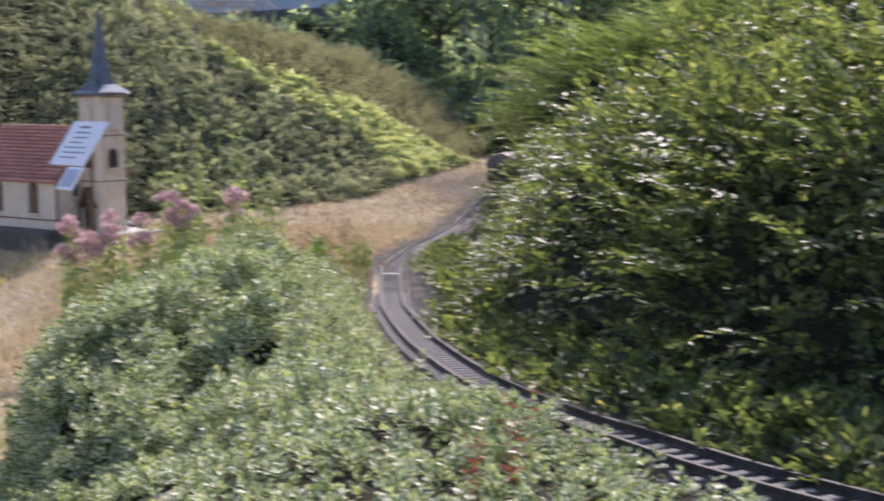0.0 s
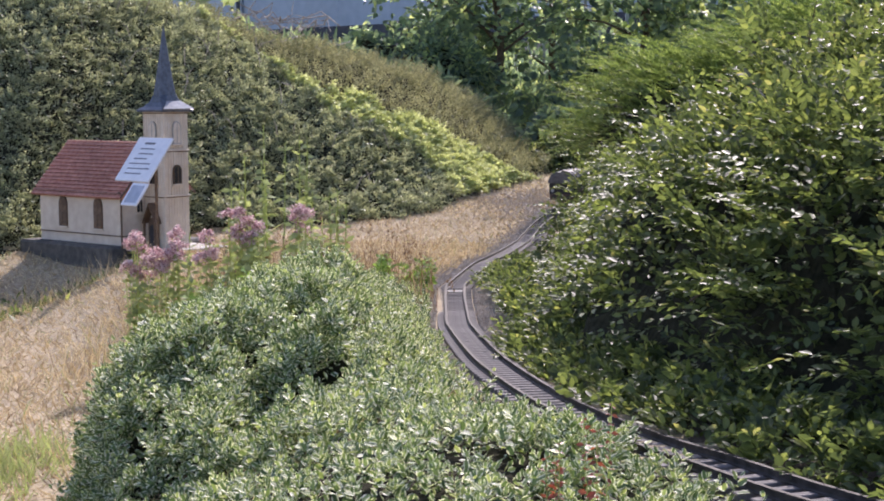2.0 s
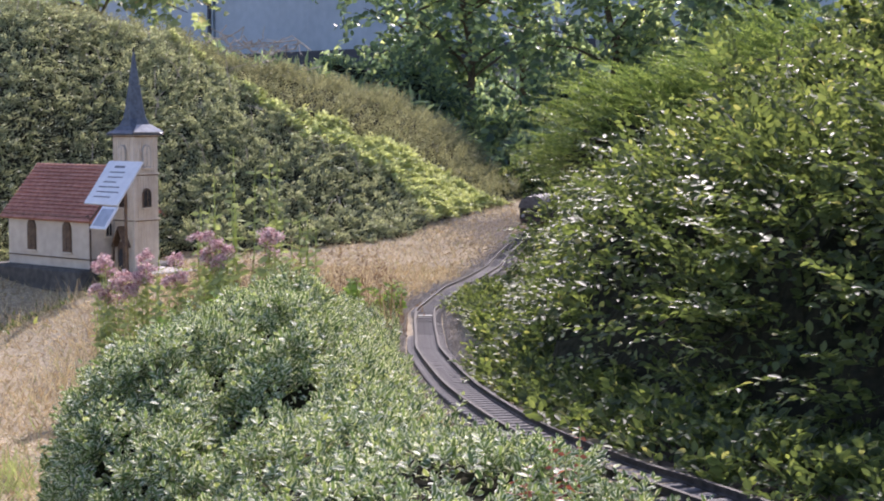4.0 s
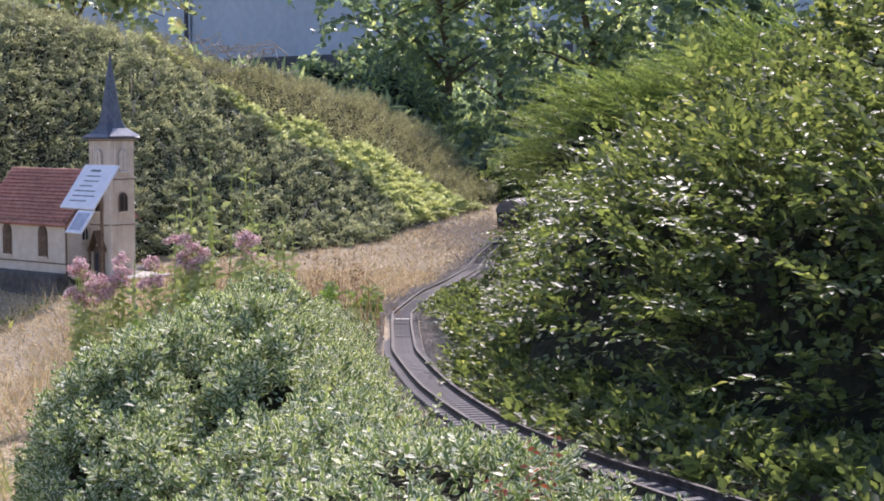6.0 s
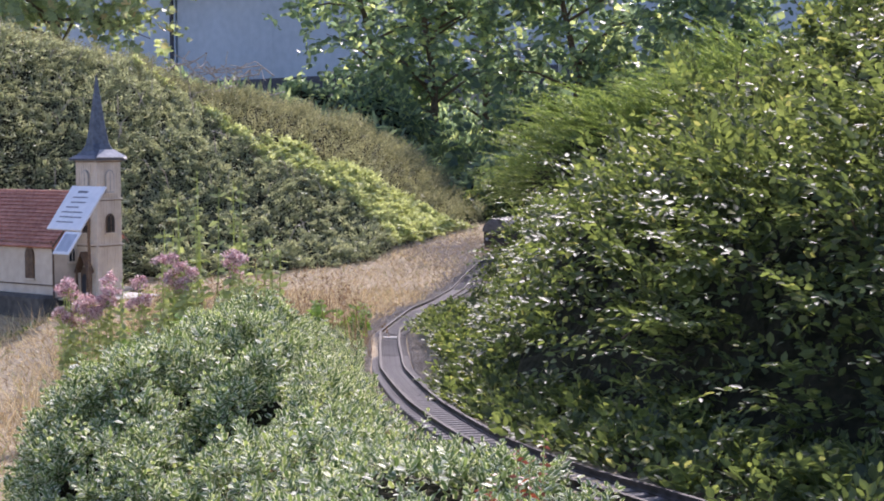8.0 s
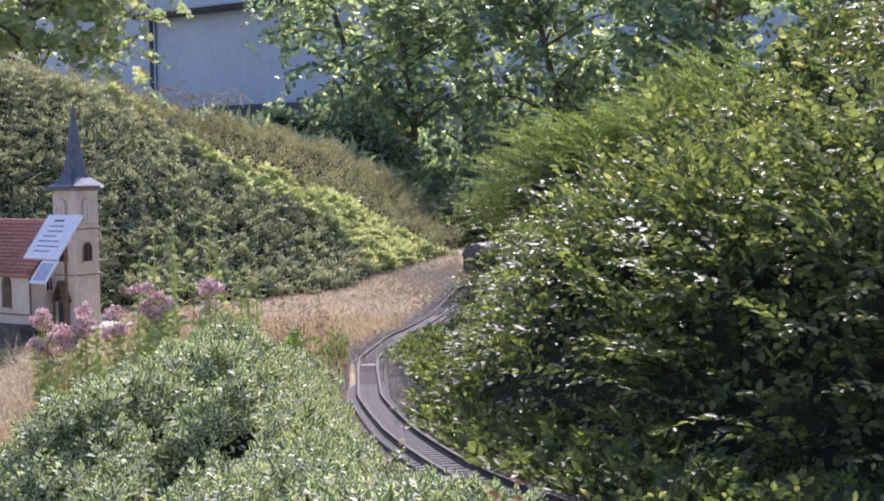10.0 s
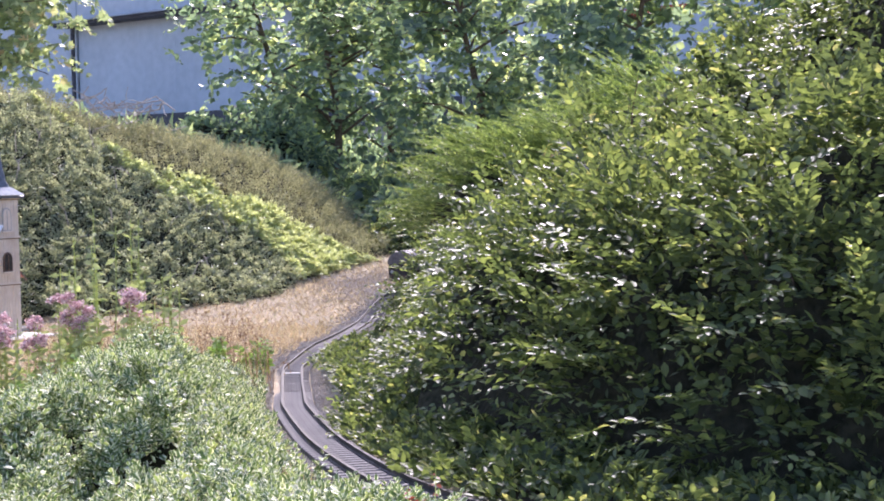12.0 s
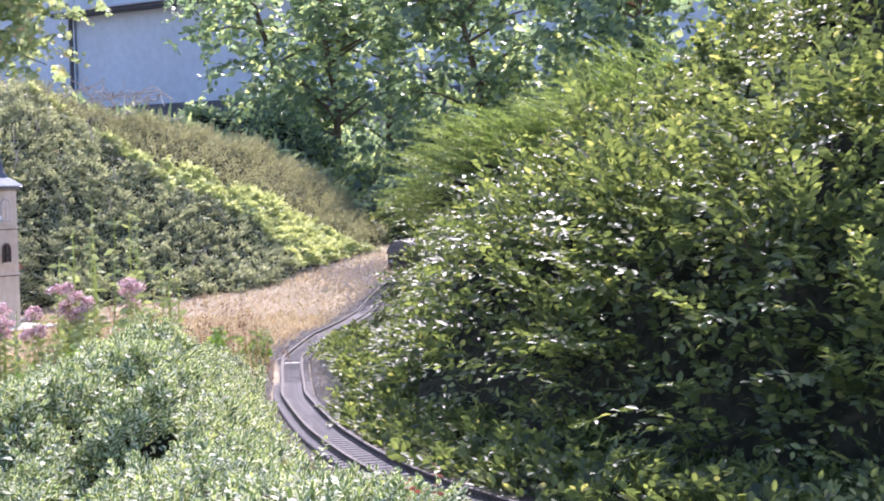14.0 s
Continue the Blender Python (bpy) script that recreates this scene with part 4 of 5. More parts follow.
o_ = pos[j_] + al[j_] * ln[j_][:, None]
c_ = (o_[:, None] + rng.normal(size=(m_, k_, 3)) * (0.004, 0.004, 0.01)).reshape(-1, 3)
part("seed_heads", leaf_mesh("seed_heads", SLIM, c_, unit(rng.normal(size=c_.shape)), unit(rng.normal(size=c_.shape) + (0, 0, 0.8)), np.full(len(c_), 0.008), np.full(len(c_), 0.004), M["stalk"]), M["stalk"], stalks)["kind"] = "stuff"

# green grass at the near foot of the bank
rng = np.random.default_rng(53)
n = 2600
x, y = np.concatenate([rng.normal(-0.72, 0.1, 1300), rng.normal(-0.52, 0.09, 1300)]), np.concatenate([rng.normal(2.42, 0.16, 1300), rng.normal(3.6, 0.22, 1300)])
pos = np.stack([x, y, land(x, y) - 0.004], -1)
al = unit(np.stack([rng.normal(size=n) * 0.6, rng.normal(size=n) * 0.6, np.ones(n)], -1))
ln = rng.uniform(0.02, 0.06, n)
sward = thing("green_grass", "tufts of short green grass at the foot of the variegated shrubs", "grass", kind="stuff")
part("blades", leaf_mesh("blades", BLADE, pos, unit(rng.normal(size=(n, 3))), al, ln, np.full(n, 0.0035), M["weed"]), M["weed"], sward)["kind"] = "stuff"

# sleepers: alike pieces on one mesh
PITCH = 0.027
sl = boxed(-0.04, 0.04, -0.006, 0.006, -0.002, 0.0065, 0.001)
sl_me = bpy.data.meshes.new("sleeper")
sl.to_mesh(sl_me)
sl.free()
sl_me.materials.append(M["sleeper"])
places = np.arange(0.15, dist[-1] - 0.05, PITCH)
far_v, far_f = [], []
for i, s_ in enumerate(places):
    x_, y_, z_, h_ = on_track(s_)
    m_ = Matrix.Translation((x_, y_, z_ + 0.0005)) @ Matrix.Rotation(h_ - math.pi / 2, 4, "Z")
    if i < 300:
        o_ = new("sleeper", sl_me)
        o_.parent, o_.matrix_basis = railway, m_
    else:
        n0 = len(far_v)
        far_v += [m_ @ v.co for v in sl_me.vertices]
        far_f += [tuple(n0 + k_ for k_ in p_.vertices) for p_ in sl_me.polygons]
part("far_sleeper", mesh_of("far_sleeper", far_v, far_f, M["sleeper"]), M["sleeper"], railway)["kind"] = "stuff"
# joint of two track sections: a pale filler plate between the rails
x_, y_, z_, h_ = on_track(float(np.interp(3.78, rl[:, 1], dist)))
jp = part("joint_plate", boxed(-0.018, 0.018, -0.012, 0.012, 0.004, 0.0085, 0.001), M["slab"], railway, "pale plate between the rails")
jp.matrix_basis = Matrix.Translation((x_, y_, z_)) @ Matrix.Rotation(h_ - math.pi / 2, 4, "Z")

# ---- model church ----
church = thing("model_church", "cream model church with red tiled roof and slate spire", "model church", (-1.062, 5.45, -0.2605), -40.5)
# in its own axes the long side runs along -x from the corner, the gable wall along +y
NL, NW, EH, RH = 0.466, 0.296, 0.196, 0.358
bm = bmesh.new()
vs = [bm.verts.new(c) for c in ((-NL, 0, 0), (0, 0, 0), (0, NW, 0), (-NL, NW, 0), (-NL, 0, EH), (0, 0, EH), (0, NW, EH), (-NL, NW, EH), (0, NW / 2, RH - 0.012), (-NL, NW / 2, RH - 0.012))]
for f in ((0, 1, 5, 4), (1, 2, 6, 8, 5), (2, 3, 7, 6), (3, 0, 4, 9, 7), (0, 3, 2, 1)):
    bm.faces.new([vs[i] for i in f])
part("nave", bm, M["cream"], church)
part("wall_band", boxed(-NL - 0.003, 0.003, -0.004, 0.0, 0.041, 0.045), M["brown"], church)
part("gable_band", boxed(0.0, 0.004, 0.0, NW, 0.041, 0.045), M["brown"], church)
part("eaves_board", boxed(-NL - 0.012, 0.012, -0.012, 0.0, EH - 0.012, EH - 0.002), M["brown"], church)
part("corner_pipe", tube(bmesh.new(), [(0.004, -0.006, 0.0), (0.004, -0.006, EH - 0.01), (0.004, -0.016, EH + 0.002)], 0.0035, 7), M["brown"], church, "brown rain pipe")


def arch(w, h, depth, inset=0.0, n=9):
    """An upright slab with a round top, in x and z, w wide and h high, reaching from y = 0 to -depth."""
    r = w / 2 - inset
    pts = [(-r, inset), (r, inset)] + [(r * math.cos(a), h - w / 2 + r * math.sin(a) * 1.25) for a in np.linspace(0, math.pi, n)]
    bm = bmesh.new()
    f = [bm.verts.new((x, 0, z)) for x, z in pts]
    bk = [bm.verts.new((x, -depth, z)) for x, z in pts]
    bm.faces.new(f), bm.faces.new(bk[::-1])
    for i in range(len(pts)):
        j = (i + 1) % len(pts)
        bm.faces.new((f[i], f[j], bk[j], bk[i]))
    return bm


def arch_window(parent, at, rz, w, h, frame_mat, pane_mat, sill=True, bars=True):
    wdw = part("window", arch(w, h, 0.004), frame_mat, parent)
    wdw.matrix_basis = pose(*at, 0, 0, rz)
    part("pane", arch(w, h, 0.0055, 0.004), pane_mat, wdw)
    if bars:
        part("glazing_bar", boxed(-0.001, 0.001, -0.0068, -0.005, 0.004, h - 0.004), frame_mat, wdw)
    if sill:
        part("sill", boxed(-w * 0.62, w * 0.62, -0.009, 0.0, -0.005, 0.0, 0.001), M["cream"], wdw)
    return wdw


for wx in (-0.328, -0.128):
    arch_window(church, (wx, -0.0005, 0.064), 0, 0.048, 0.104, M["brown"], M["brown"])
arch_window(church, (0.0005, 0.075, 0.12), 90, 0.03, 0.05, M["cream"], M["darkglass"])

# roof in courses of red tiles
SLOPE = math.atan2(RH - EH, NW / 2)
RUN = math.hypot(RH - EH, NW / 2) + 0.03
for side, turn in ((0, 0), (1, 180)):
    ov = 0.03 if side == 0 else 0.004
    roof = part("roof", boxed(-NL / 2 - 0.022, NL / 2 + 0.022, 0.002 - ov, RUN - 0.03, -0.006, 0.0), M["tile"], church)
    roof.matrix_basis = Matrix.Translation((-NL / 2, NW / 2, EH)) @ Matrix.Rotation(radians(turn), 4, "Z") @ Matrix.Translation((0, -NW / 2, 0)) @ Matrix.Rotation(SLOPE, 4, "X")
    for c in range(15):
        y0 = -ov + c * (RUN - 0.03 + ov) / 15
        bm = bmesh.new()
        nt = 46
        for k in range(nt):
            xa = -NL / 2 - 0.024 + k * (NL + 0.048) / nt
            xb = xa + (NL + 0.048) / nt - 0.0012
            jz = 0.0004 * math.sin(k * 12.9 + c * 4.1)
            q = [bm.verts.new(v) for v in ((xa, y0, 0.0075 + jz), (xb, y0, 0.0075 - jz), (xb, y0 + RUN / 15 + 0.006, 0.0008), (xa, y0 + RUN / 15 + 0.006, 0.0008), (xa, y0, 0.0), (xb, y0, 0.0))]
            bm.faces.new((q[0], q[1], q[2], q[3])), bm.faces.new((q[4], q[5], q[1], q[0]))
        part("tile_course", bm, M["tile"], roof)
part("ridge_cap", tube(bmesh.new(), [(-NL - 0.022, NW / 2, RH + 0.002), (0.02, NW / 2, RH + 0.002)], 0.006, 8), M["tile"], church)
for yy, sg in ((-0.02, 1), (NW + 0.02, -1)):
    bm = bmesh.new()
    tube(bm, [(0.02, yy, EH - 0.016), (0.02, NW / 2, RH - 0.005)], 0.004, 5)
    part("barge_board", bm, M["brown"], church)

# tower
S = 0.108
TX0, TY0, TH = 0.0, NW / 2 - S / 2 + 0.009, 0.475
tower = part("tower", boxed(TX0, TX0 + S, TY0, TY0 + S, -0.005, TH), M["cream"], church)
for z, d in ((0.178, 0.005), (0.336, 0.005), (TH - 0.006, 0.007)):
    # thin brown strip stands in for the shadow below each string course
    part("moulding", boxed(TX0, TX0 + S + 0.003, TY0 - 0.003, TY0 + S + 0.003, z - 0.0035, z - 0.0005), M["brown"], tower)
    part("string_course", boxed(TX0 - 0.0, TX0 + S + d, TY0 - d, TY0 + S + d, z, z + 0.005, 0.001), M["cream"], tower)
for k in range(9):
    o = (k + 0.5) * S / 9
    part("batten", boxed(TX0 + S, TX0 + S + 0.0018, TY0 + o - 0.0012, TY0 + o + 0.0012, 0.0, TH - 0.01), M["cream"], tower)
    part("batten", boxed(TX0 + o - 0.0012, TX0 + o + 0.0012, TY0 - 0.0018, TY0, 0.0, TH - 0.01), M["cream"], tower)
part("corner_post", boxed(TX0 + S - 0.004, TX0 + S + 0.003, TY0 - 0.003, TY0 + 0.004, 0.0, TH - 0.004), M["cream"], tower)
for z, h, fm, pm in ((0.36, 0.075, M["slab"], M["cream"]), (0.222, 0.062, M["brown"], M["darkglass"])):
    arch_window(tower, (TX0 + S + 0.002, TY0 + S / 2, z), 90, 0.038, h, fm, pm)
    arch_window(tower, (TX0 + S / 2, TY0 - 0.002, z), 0, 0.038, h, fm, pm)
# portal on the tower: a steep little gable over a dark door
portal = part("portal", arch(0.044, 0.1, 0.012), M["brown"], tower, "dark wooden gabled portal")
portal.matrix_basis = pose(TX0 + S / 2, TY0 - 0.002, 0.0)
part("door", arch(0.03, 0.078, 0.0135, 0.001), M["dark"], portal)
for sg in (-1, 1):
    bm = bmesh.new()
    vsx = [bm.verts.new(v) for v in ((sg * 0.034, -0.03, 0.09), (0, -0.03, 0.158), (0, 0, 0.158), (sg * 0.034, 0, 0.09), (sg * 0.034, -0.03, 0.084), (0, -0.03, 0.150), (0, 0, 0.150), (sg * 0.034, 0, 0.084))]
    for f in ((0, 1, 2, 3), (4, 7, 6, 5), (0, 4, 5, 1), (0, 3, 7, 4)):
        bm.faces.new([vsx[i] for i in f])
    part("gable_roof", bm, M["brown"], portal)
    part("post", boxed(sg * 0.027 - 0.003, sg * 0.027 + 0.003, -0.028, -0.022, 0.0, 0.095), M["brown"], portal)

# spire: a flared square skirt running into a slender eight-sided needle
bm = bmesh.new()
cx, cy = TX0 + S / 2, TY0 + S / 2
rings = []
for z, r, sq in ((TH - 0.004, 0.069, 1.0), (TH + 0.003, 0.071, 1.0), (TH + 0.014, 0.056, 0.9), (TH + 0.030, 0.044, 0.55), (TH + 0.055, 0.0365, 0.15), (TH + 0.10, 0.0295, 0.0), (TH + 0.17, 0.019, 0.0), (TH + 0.25, 0.0075, 0.0), (TH + 0.285, 0.003, 0.0)):
    ring = []
    for k in range(8):
        a = (k + 0.5) * math.tau / 8
        ux, uy = math.cos(a) / math.cos(math.pi / 8), math.sin(a) / math.cos(math.pi / 8)
        lo = 0.4142 * (1 - sq) + 0.97 * sq
        wx_, wy_ = (math.copysign(1, ux), math.copysign(lo, uy)) if abs(ux) > abs(uy) else (math.copysign(lo, ux), math.copysign(1, uy))
        ring.append(bm.verts.new((cx + r * wx_, cy + r * wy_, z)))
    rings.append(ring)
for r0, r1 in zip(rings, rings[1:]):
    for k in range(8):
        bm.faces.new((r0[k], r0[(k + 1) % 8], r1[(k + 1) % 8], r1[k]))
bm.faces.new(rings[0]), bm.faces.new(rings[-1])
spire = part("spire", bm, M["slate"], tower, "blue-grey slate spire")
part("finial", tube(bmesh.new(), [(cx, cy, TH + 0.28), (cx, cy, TH + 0.303)], [0.0025, 0.001], 6), M["dark"], spire)
bm = bmesh.new()
vsx = [bm.verts.new(v) for v in ((cx + 0.0725, cy - 0.0685, TH + 0.0045), (cx + 0.0725, cy + 0.0685, TH + 0.0045), (cx + 0.046, cy + 0.032, TH + 0.031), (cx + 0.046, cy - 0.032, TH + 0.031))]
bm.faces.new(vsx)
r_ = bmesh.ops.extrude_face_region(bm, geom=bm.faces[:])
bmesh.ops.translate(bm, vec=(0.002, 0, 0.003), verts=[v for v in r_["geom"] if isinstance(v, bmesh.types.BMVert)])
part("flashing", bm, M["flash"], tower, "pale zinc skirt of the spire")

# stone plinth under the church
base = thing("stone_plinth", "low dark stone plinth under the model church", "plinth", (-1.062, 5.45, -0.2605), -40.5)
part("block", boxed(-NL - 0.06, 0.0, -0.055, NW + 0.1, -0.26, 0.010, 0.008), M["plinth"], base)
part("tower_block", boxed(0.004, S + 0.07, TY0 - 0.07, TY0 + S + 0.08, -0.2, -0.008, 0.006), M["plinth"], base)
part("slab", boxed(0.0, S + 0.09, TY0 - 0.09, TY0 + S + 0.1, -0.0075, -0.0005, 0.002), M["slab"], base, "pale stone slab")

# slanted notice board
board = thing("notice_board", "slanted white notice board with grey print on a stake", "sign", (-0.93, 5.17, 0.0595), -45.0)
TILT = -37.0
plate = part("plate", boxed(-0.094, 0.094, -0.003, 0.003, -0.086, 0.086, 0.001), M["white"], board)
plate.matrix_basis = pose(0, 0, 0, TILT)
small = part("small_plate", boxed(0.018, 0.104, -0.003, 0.003, -0.178, -0.092, 0.001), M["white"], board)
small.matrix_basis = pose(0.0, 0, 0, TILT)
part("print_block", boxed(0.028, 0.094, -0.0036, -0.003, -0.168, -0.102), M["fence"], small, "square of unreadable grey print")
for i, (x0, x1) in enumerate(((-0.04, 0.015), (-0.05, 0.03), (-0.045, 0.035), (-0.055, 0.015), (-0.065, 0.05), (-0.06, 0.06), (-0.06, 0.03))):
    z = 0.058 - i * 0.0195
    part("print_line", boxed(x0, x1, -0.0036, -0.003, z, z + (0.008 if i == 0 else 0.004)), M["print"], plate)
part("stake", tube(bmesh.new(), [(0.045, 0.012, 0.0), (0.05, 0.012, -0.46)], 0.005, 8), M["brown"], board)

# ---- locomotive waiting behind the shrub ----
s_loco = float(np.interp(6.62, rl[:, 1], dist))
x_, y_, z_, h_ = on_track(s_loco)
loco = thing("model_locomotive", "black model locomotive with rounded sooty roof on the track", "model train", (float(x_), float(y_), float(z_) + 0.0148), math.degrees(float(h_)) - 90 + 180)
# its front looks along +y of its own axes
part("frame", boxed(-0.04, 0.04, -0.34, 0.0, 0.026, 0.046, 0.003), M["black"], loco)
body = part("body", boxed(-0.06, 0.06, -0.34, 0.0, 0.046, 0.096, 0.004), M["black"], loco)
for sg in (-1, 1):
    part("front_window", boxed(sg * 0.03 - 0.019, sg * 0.03 + 0.019, 0.0, 0.002, 0.066, 0.09, 0.001), M["darkglass"], body)
    for wy in (-0.30, -0.23, -0.16, -0.09):
        part("side_window", boxed(sg * 0.061 - 0.0015, sg * 0.061 + 0.0015, wy - 0.022, wy + 0.022, 0.066, 0.09, 0.001), M["darkglass"], body)
    lamp = part("headlamp", tube(bmesh.new(), [(sg * 0.042, 0.0, 0.066), (sg * 0.042, 0.008, 0.066)], 0.009, 12), M["black"], loco)
    part("lens", tube(bmesh.new(), [(sg * 0.042, 0.008, 0.066), (sg * 0.042, 0.0095, 0.066)], 0.0072, 12), M["flash"], lamp)
    part("buffer", tube(bmesh.new(), [(sg * 0.032, 0.004, 0.04), (sg * 0.032, 0.018, 0.04), (sg * 0.032, 0.02, 0.04)], [0.004, 0.004, 0.009], 10), M["black"], loco)
    for wy in (-0.06, -0.13, -0.22, -0.29):
        part("wheel", tube(bmesh.new(), [(sg * 0.021, wy, 0.019), (sg * 0.028, wy, 0.019)], 0.019, 16), M["loco_red"], loco)
part("buffer_beam", boxed(-0.055, 0.055, 0.0005, 0.005, 0.026, 0.052, 0.002), M["loco_red"], loco, "rusty brown buffer beam")
bm = bmesh.new()
prof = [(0.063 * math.sin(a), 0.0965 + 0.056 * max(math.cos(a), 0.0)) for a in np.linspace(-math.pi / 2, math.pi / 2, 13)]
ra, rb = [[bm.verts.new((x, yy, z)) for x, z in prof] for yy in (-0.346, 0.006)]
for i in range(len(prof) - 1):
    bm.faces.new((ra[i], ra[i + 1], rb[i + 1], rb[i]))
bm.faces.new((ra[0], rb[0], rb[-1], ra[-1])), bm.faces.new(ra), bm.faces.new(rb)
roof_l = part("roof", bm, M["grey"], loco, "sooty rounded roof")
for k in range(7):
    yy = -0.02 - k * 0.05
    part("roof_rib", tube(bmesh.new(), [(1.01 * x, yy, z + 0.001) for x, z in prof], 0.0018, 5), M["black"], roof_l)

# ---- building on the rise behind ----
hall = thing("storage_hall", "long pale blue-grey plastered hall with a gutter along it", "building", (-3.93, 34.0, -1.7), -45.0)
part("wall", boxed(0.0, 20.0, 0.0, 0.3, 3.3, 5.2), M["wall"], hall)
part("plinth", boxed(-0.1, 20.0, -0.05, 0.25, 1.5, 3.3), M["dark"], hall)
part("end_wall", boxed(0.0, 0.3, 0.3, 9.0, 1.5, 5.2), M["wall"], hall)
part("upper_wall", boxed(-0.3, 20.3, 0.05, 0.4, 5.2, 9.0), M["wall"], hall)
part("roof", boxed(-0.5, 20.5, -0.2, 8.0, 9.0, 9.2, 0.02), M["roofmetal"], hall)
part("canopy", boxed(-0.3, 20.3, -0.42, 0.05, 5.2, 5.26, 0.01), M["dark"], hall, "narrow dark eaves board")
part("gutter", tube(bmesh.new(), [(-0.3, -0.4, 5.24), (20.3, -0.4, 5.24)], 0.05, 8), M["dark"], hall)
part("gutter_lip", boxed(-0.3, 20.3, -0.5, -0.44, 5.27, 5.31, 0.01), M["roofmetal"], hall, "pale metal edge")
part("rain_pipe", tube(bmesh.new(), [(-0.05, -0.12, 5.2), (-0.05, -0.12, 1.6)], 0.045, 8), M["dark"], hall)
for k in range(1, 7):
    part("wall_joint", boxed(k * 3.0 - 0.012, k * 3.0 + 0.012, -0.004, 0.0, 3.46, 5.15), M["wall"], hall)
wing = thing("side_wing", "taller pale blue plastered wing beside the hall", "building", (-3.99, 34.1, -1.7), -45.0)
part("wall", boxed(-7.0, 0.0, 0.0, 6.0, 1.5, 8.0), M["wall"], wing)
part("roof", boxed(-7.2, 0.1, -0.2, 6.2, 8.0, 8.15), M["roofmetal"], wing)
for x0, x1 in ((9.3, 9.95), (13.1, 14.6)):
    band_r = part("red_sign", boxed(x0, x1, -0.03, 0.0, 4.36, 4.5, 0.01), M["redsign"], hall, "red painted sign board")
    part("pale_mark", boxed(x0 + 0.2, x0 + 0.4, -0.036, -0.03, 4.42, 4.48), M["white"], band_r)

fence = thing("metal_fence", "pale galvanised bar fence behind the trees", "fence", (0.25, 12.6, -0.63))
for k in range(14):
    part("bar", boxed(k * 0.11 - 0.012, k * 0.11 + 0.012, -0.012, 0.012, 0.85, 1.75), M["fence"], fence)
for z in (0.98, 1.62):
    part("rail", boxed(-0.05, 1.5, -0.02, 0.02, z, z + 0.035), M["fence"], fence)



# ---- trees behind ----
def tree(label, at, height, spread, seed, leaf=0.075, count=7000, trunk=0.03, low=0.25, lean=(0, 0), mat="tree", clump=0.26, shape=BROAD):
    rng = np.random.default_rng(seed)
    t = thing("tree", label, "tree", at, group="trees behind the hill")
    tips = []
    top = np.array([lean[0], lean[1], height * 0.92])
    path = [np.zeros(3), top * 0.35 + rng.normal(size=3) * 0.05 * (1, 1, 0), top * 0.7 + rng.normal(size=3) * 0.08 * (1, 1, 0), top]
    part("trunk", tube(bmesh.new(), path, [trunk, trunk * 0.75, trunk * 0.45, trunk * 0.12], 9), M["twig"], t)
    for i in range(28):
        f = rng.uniform(low, 0.95) ** 1.25
        o = np.array([np.interp(f, [0, 0.35, 0.7, 1], [p[k] for p in path]) for k in range(3)])
        a = rng.uniform(0, math.tau)
        r = spread * (0.55 + 0.6 * rng.random()) * (1.1 - 0.55 * f)
        q = o + np.array([math.cos(a) * r, math.sin(a) * r, r * rng.uniform(-0.2, 0.6)])
        mid = (o + q) / 2 + (0, 0, 0.08 * r)
        part("limb", tube(bmesh.new(), [o, mid, q], [trunk * 0.35, trunk * 0.22, trunk * 0.07], 6), M["twig"], t)
        tips += [q, mid * 0.4 + q * 0.6, mid]
    tips.append(top)
    tips = np.array(tips)
    tw = count // 10
    j = rng.integers(0, len(tips), tw)
    out = unit(tips[j] - np.array([0, 0, 0.45 * height]) + rng.normal(size=(tw, 3)) * 0.25)
    b = tips[j] + rng.normal(size=(tw, 3)) * clump * (1, 1, 0.7)
    b = b[b[:, 2] > low * height * 0.6]
    d = unit(out[:len(b)] + unit(rng.normal(size=b.shape)) * 0.9)
    P, N, A, W = sprays(rng, b, d, leaf * rng.uniform(2.0, 4.5, len(b)), 5, "rank", 0.25)
    N = unit(N + rng.normal(size=N.shape) * 0.45)
    ln = leaf * W
    part("crown", leaf_mesh("crown", shape, P, N, A, ln, ln * (0.75 if shape is BROAD else 1.0), M[mat]), M[mat], t)
    return t


def gz(x, y):
    return float(land(x, y)) - 0.03


for lab, x, y, h, sp, sd_, low, cnt in (
        ("slender dark green broadleaved tree with a thin trunk", 0.45, 10.3, 2.2, 0.6, 1, 0.22, 1700),
        ("broadleaved tree with dense green crown", 0.1, 10.9, 2.3, 0.5, 2, 0.06, 1800),
        ("broadleaved tree with dense green crown", 1.25, 10.0, 2.3, 0.7, 3, 0.05, 2800),
        ("broadleaved tree with dense green crown", 2.2, 9.4, 2.4, 0.75, 4, 0.05, 4500),
        ("broadleaved tree with dense green crown", 3.2, 9.0, 2.4, 0.8, 6, 0.05, 5000),
        ("broadleaved tree with dense green crown", 0.9, 11.6, 2.5, 0.7, 7, 0.1, 1400),
        ("broadleaved tree with dense green crown", 4.3, 10.0, 2.6, 1.0, 8, 0.05, 5000),
        ("light green maple leaning over the hill", -1.72, 9.2, 1.75, 0.72, 5, 0.12, 5000)):
    maple = "maple" in lab
    tree(lab, (x, y, gz(x, y)), h, sp, sd_, low=low, count=int(cnt * (1.5 if maple else 2.5)), clump=0.13, leaf=0.055 if maple else 0.06, shape=LOBED if maple else BROAD, mat="maple" if maple else "tree")
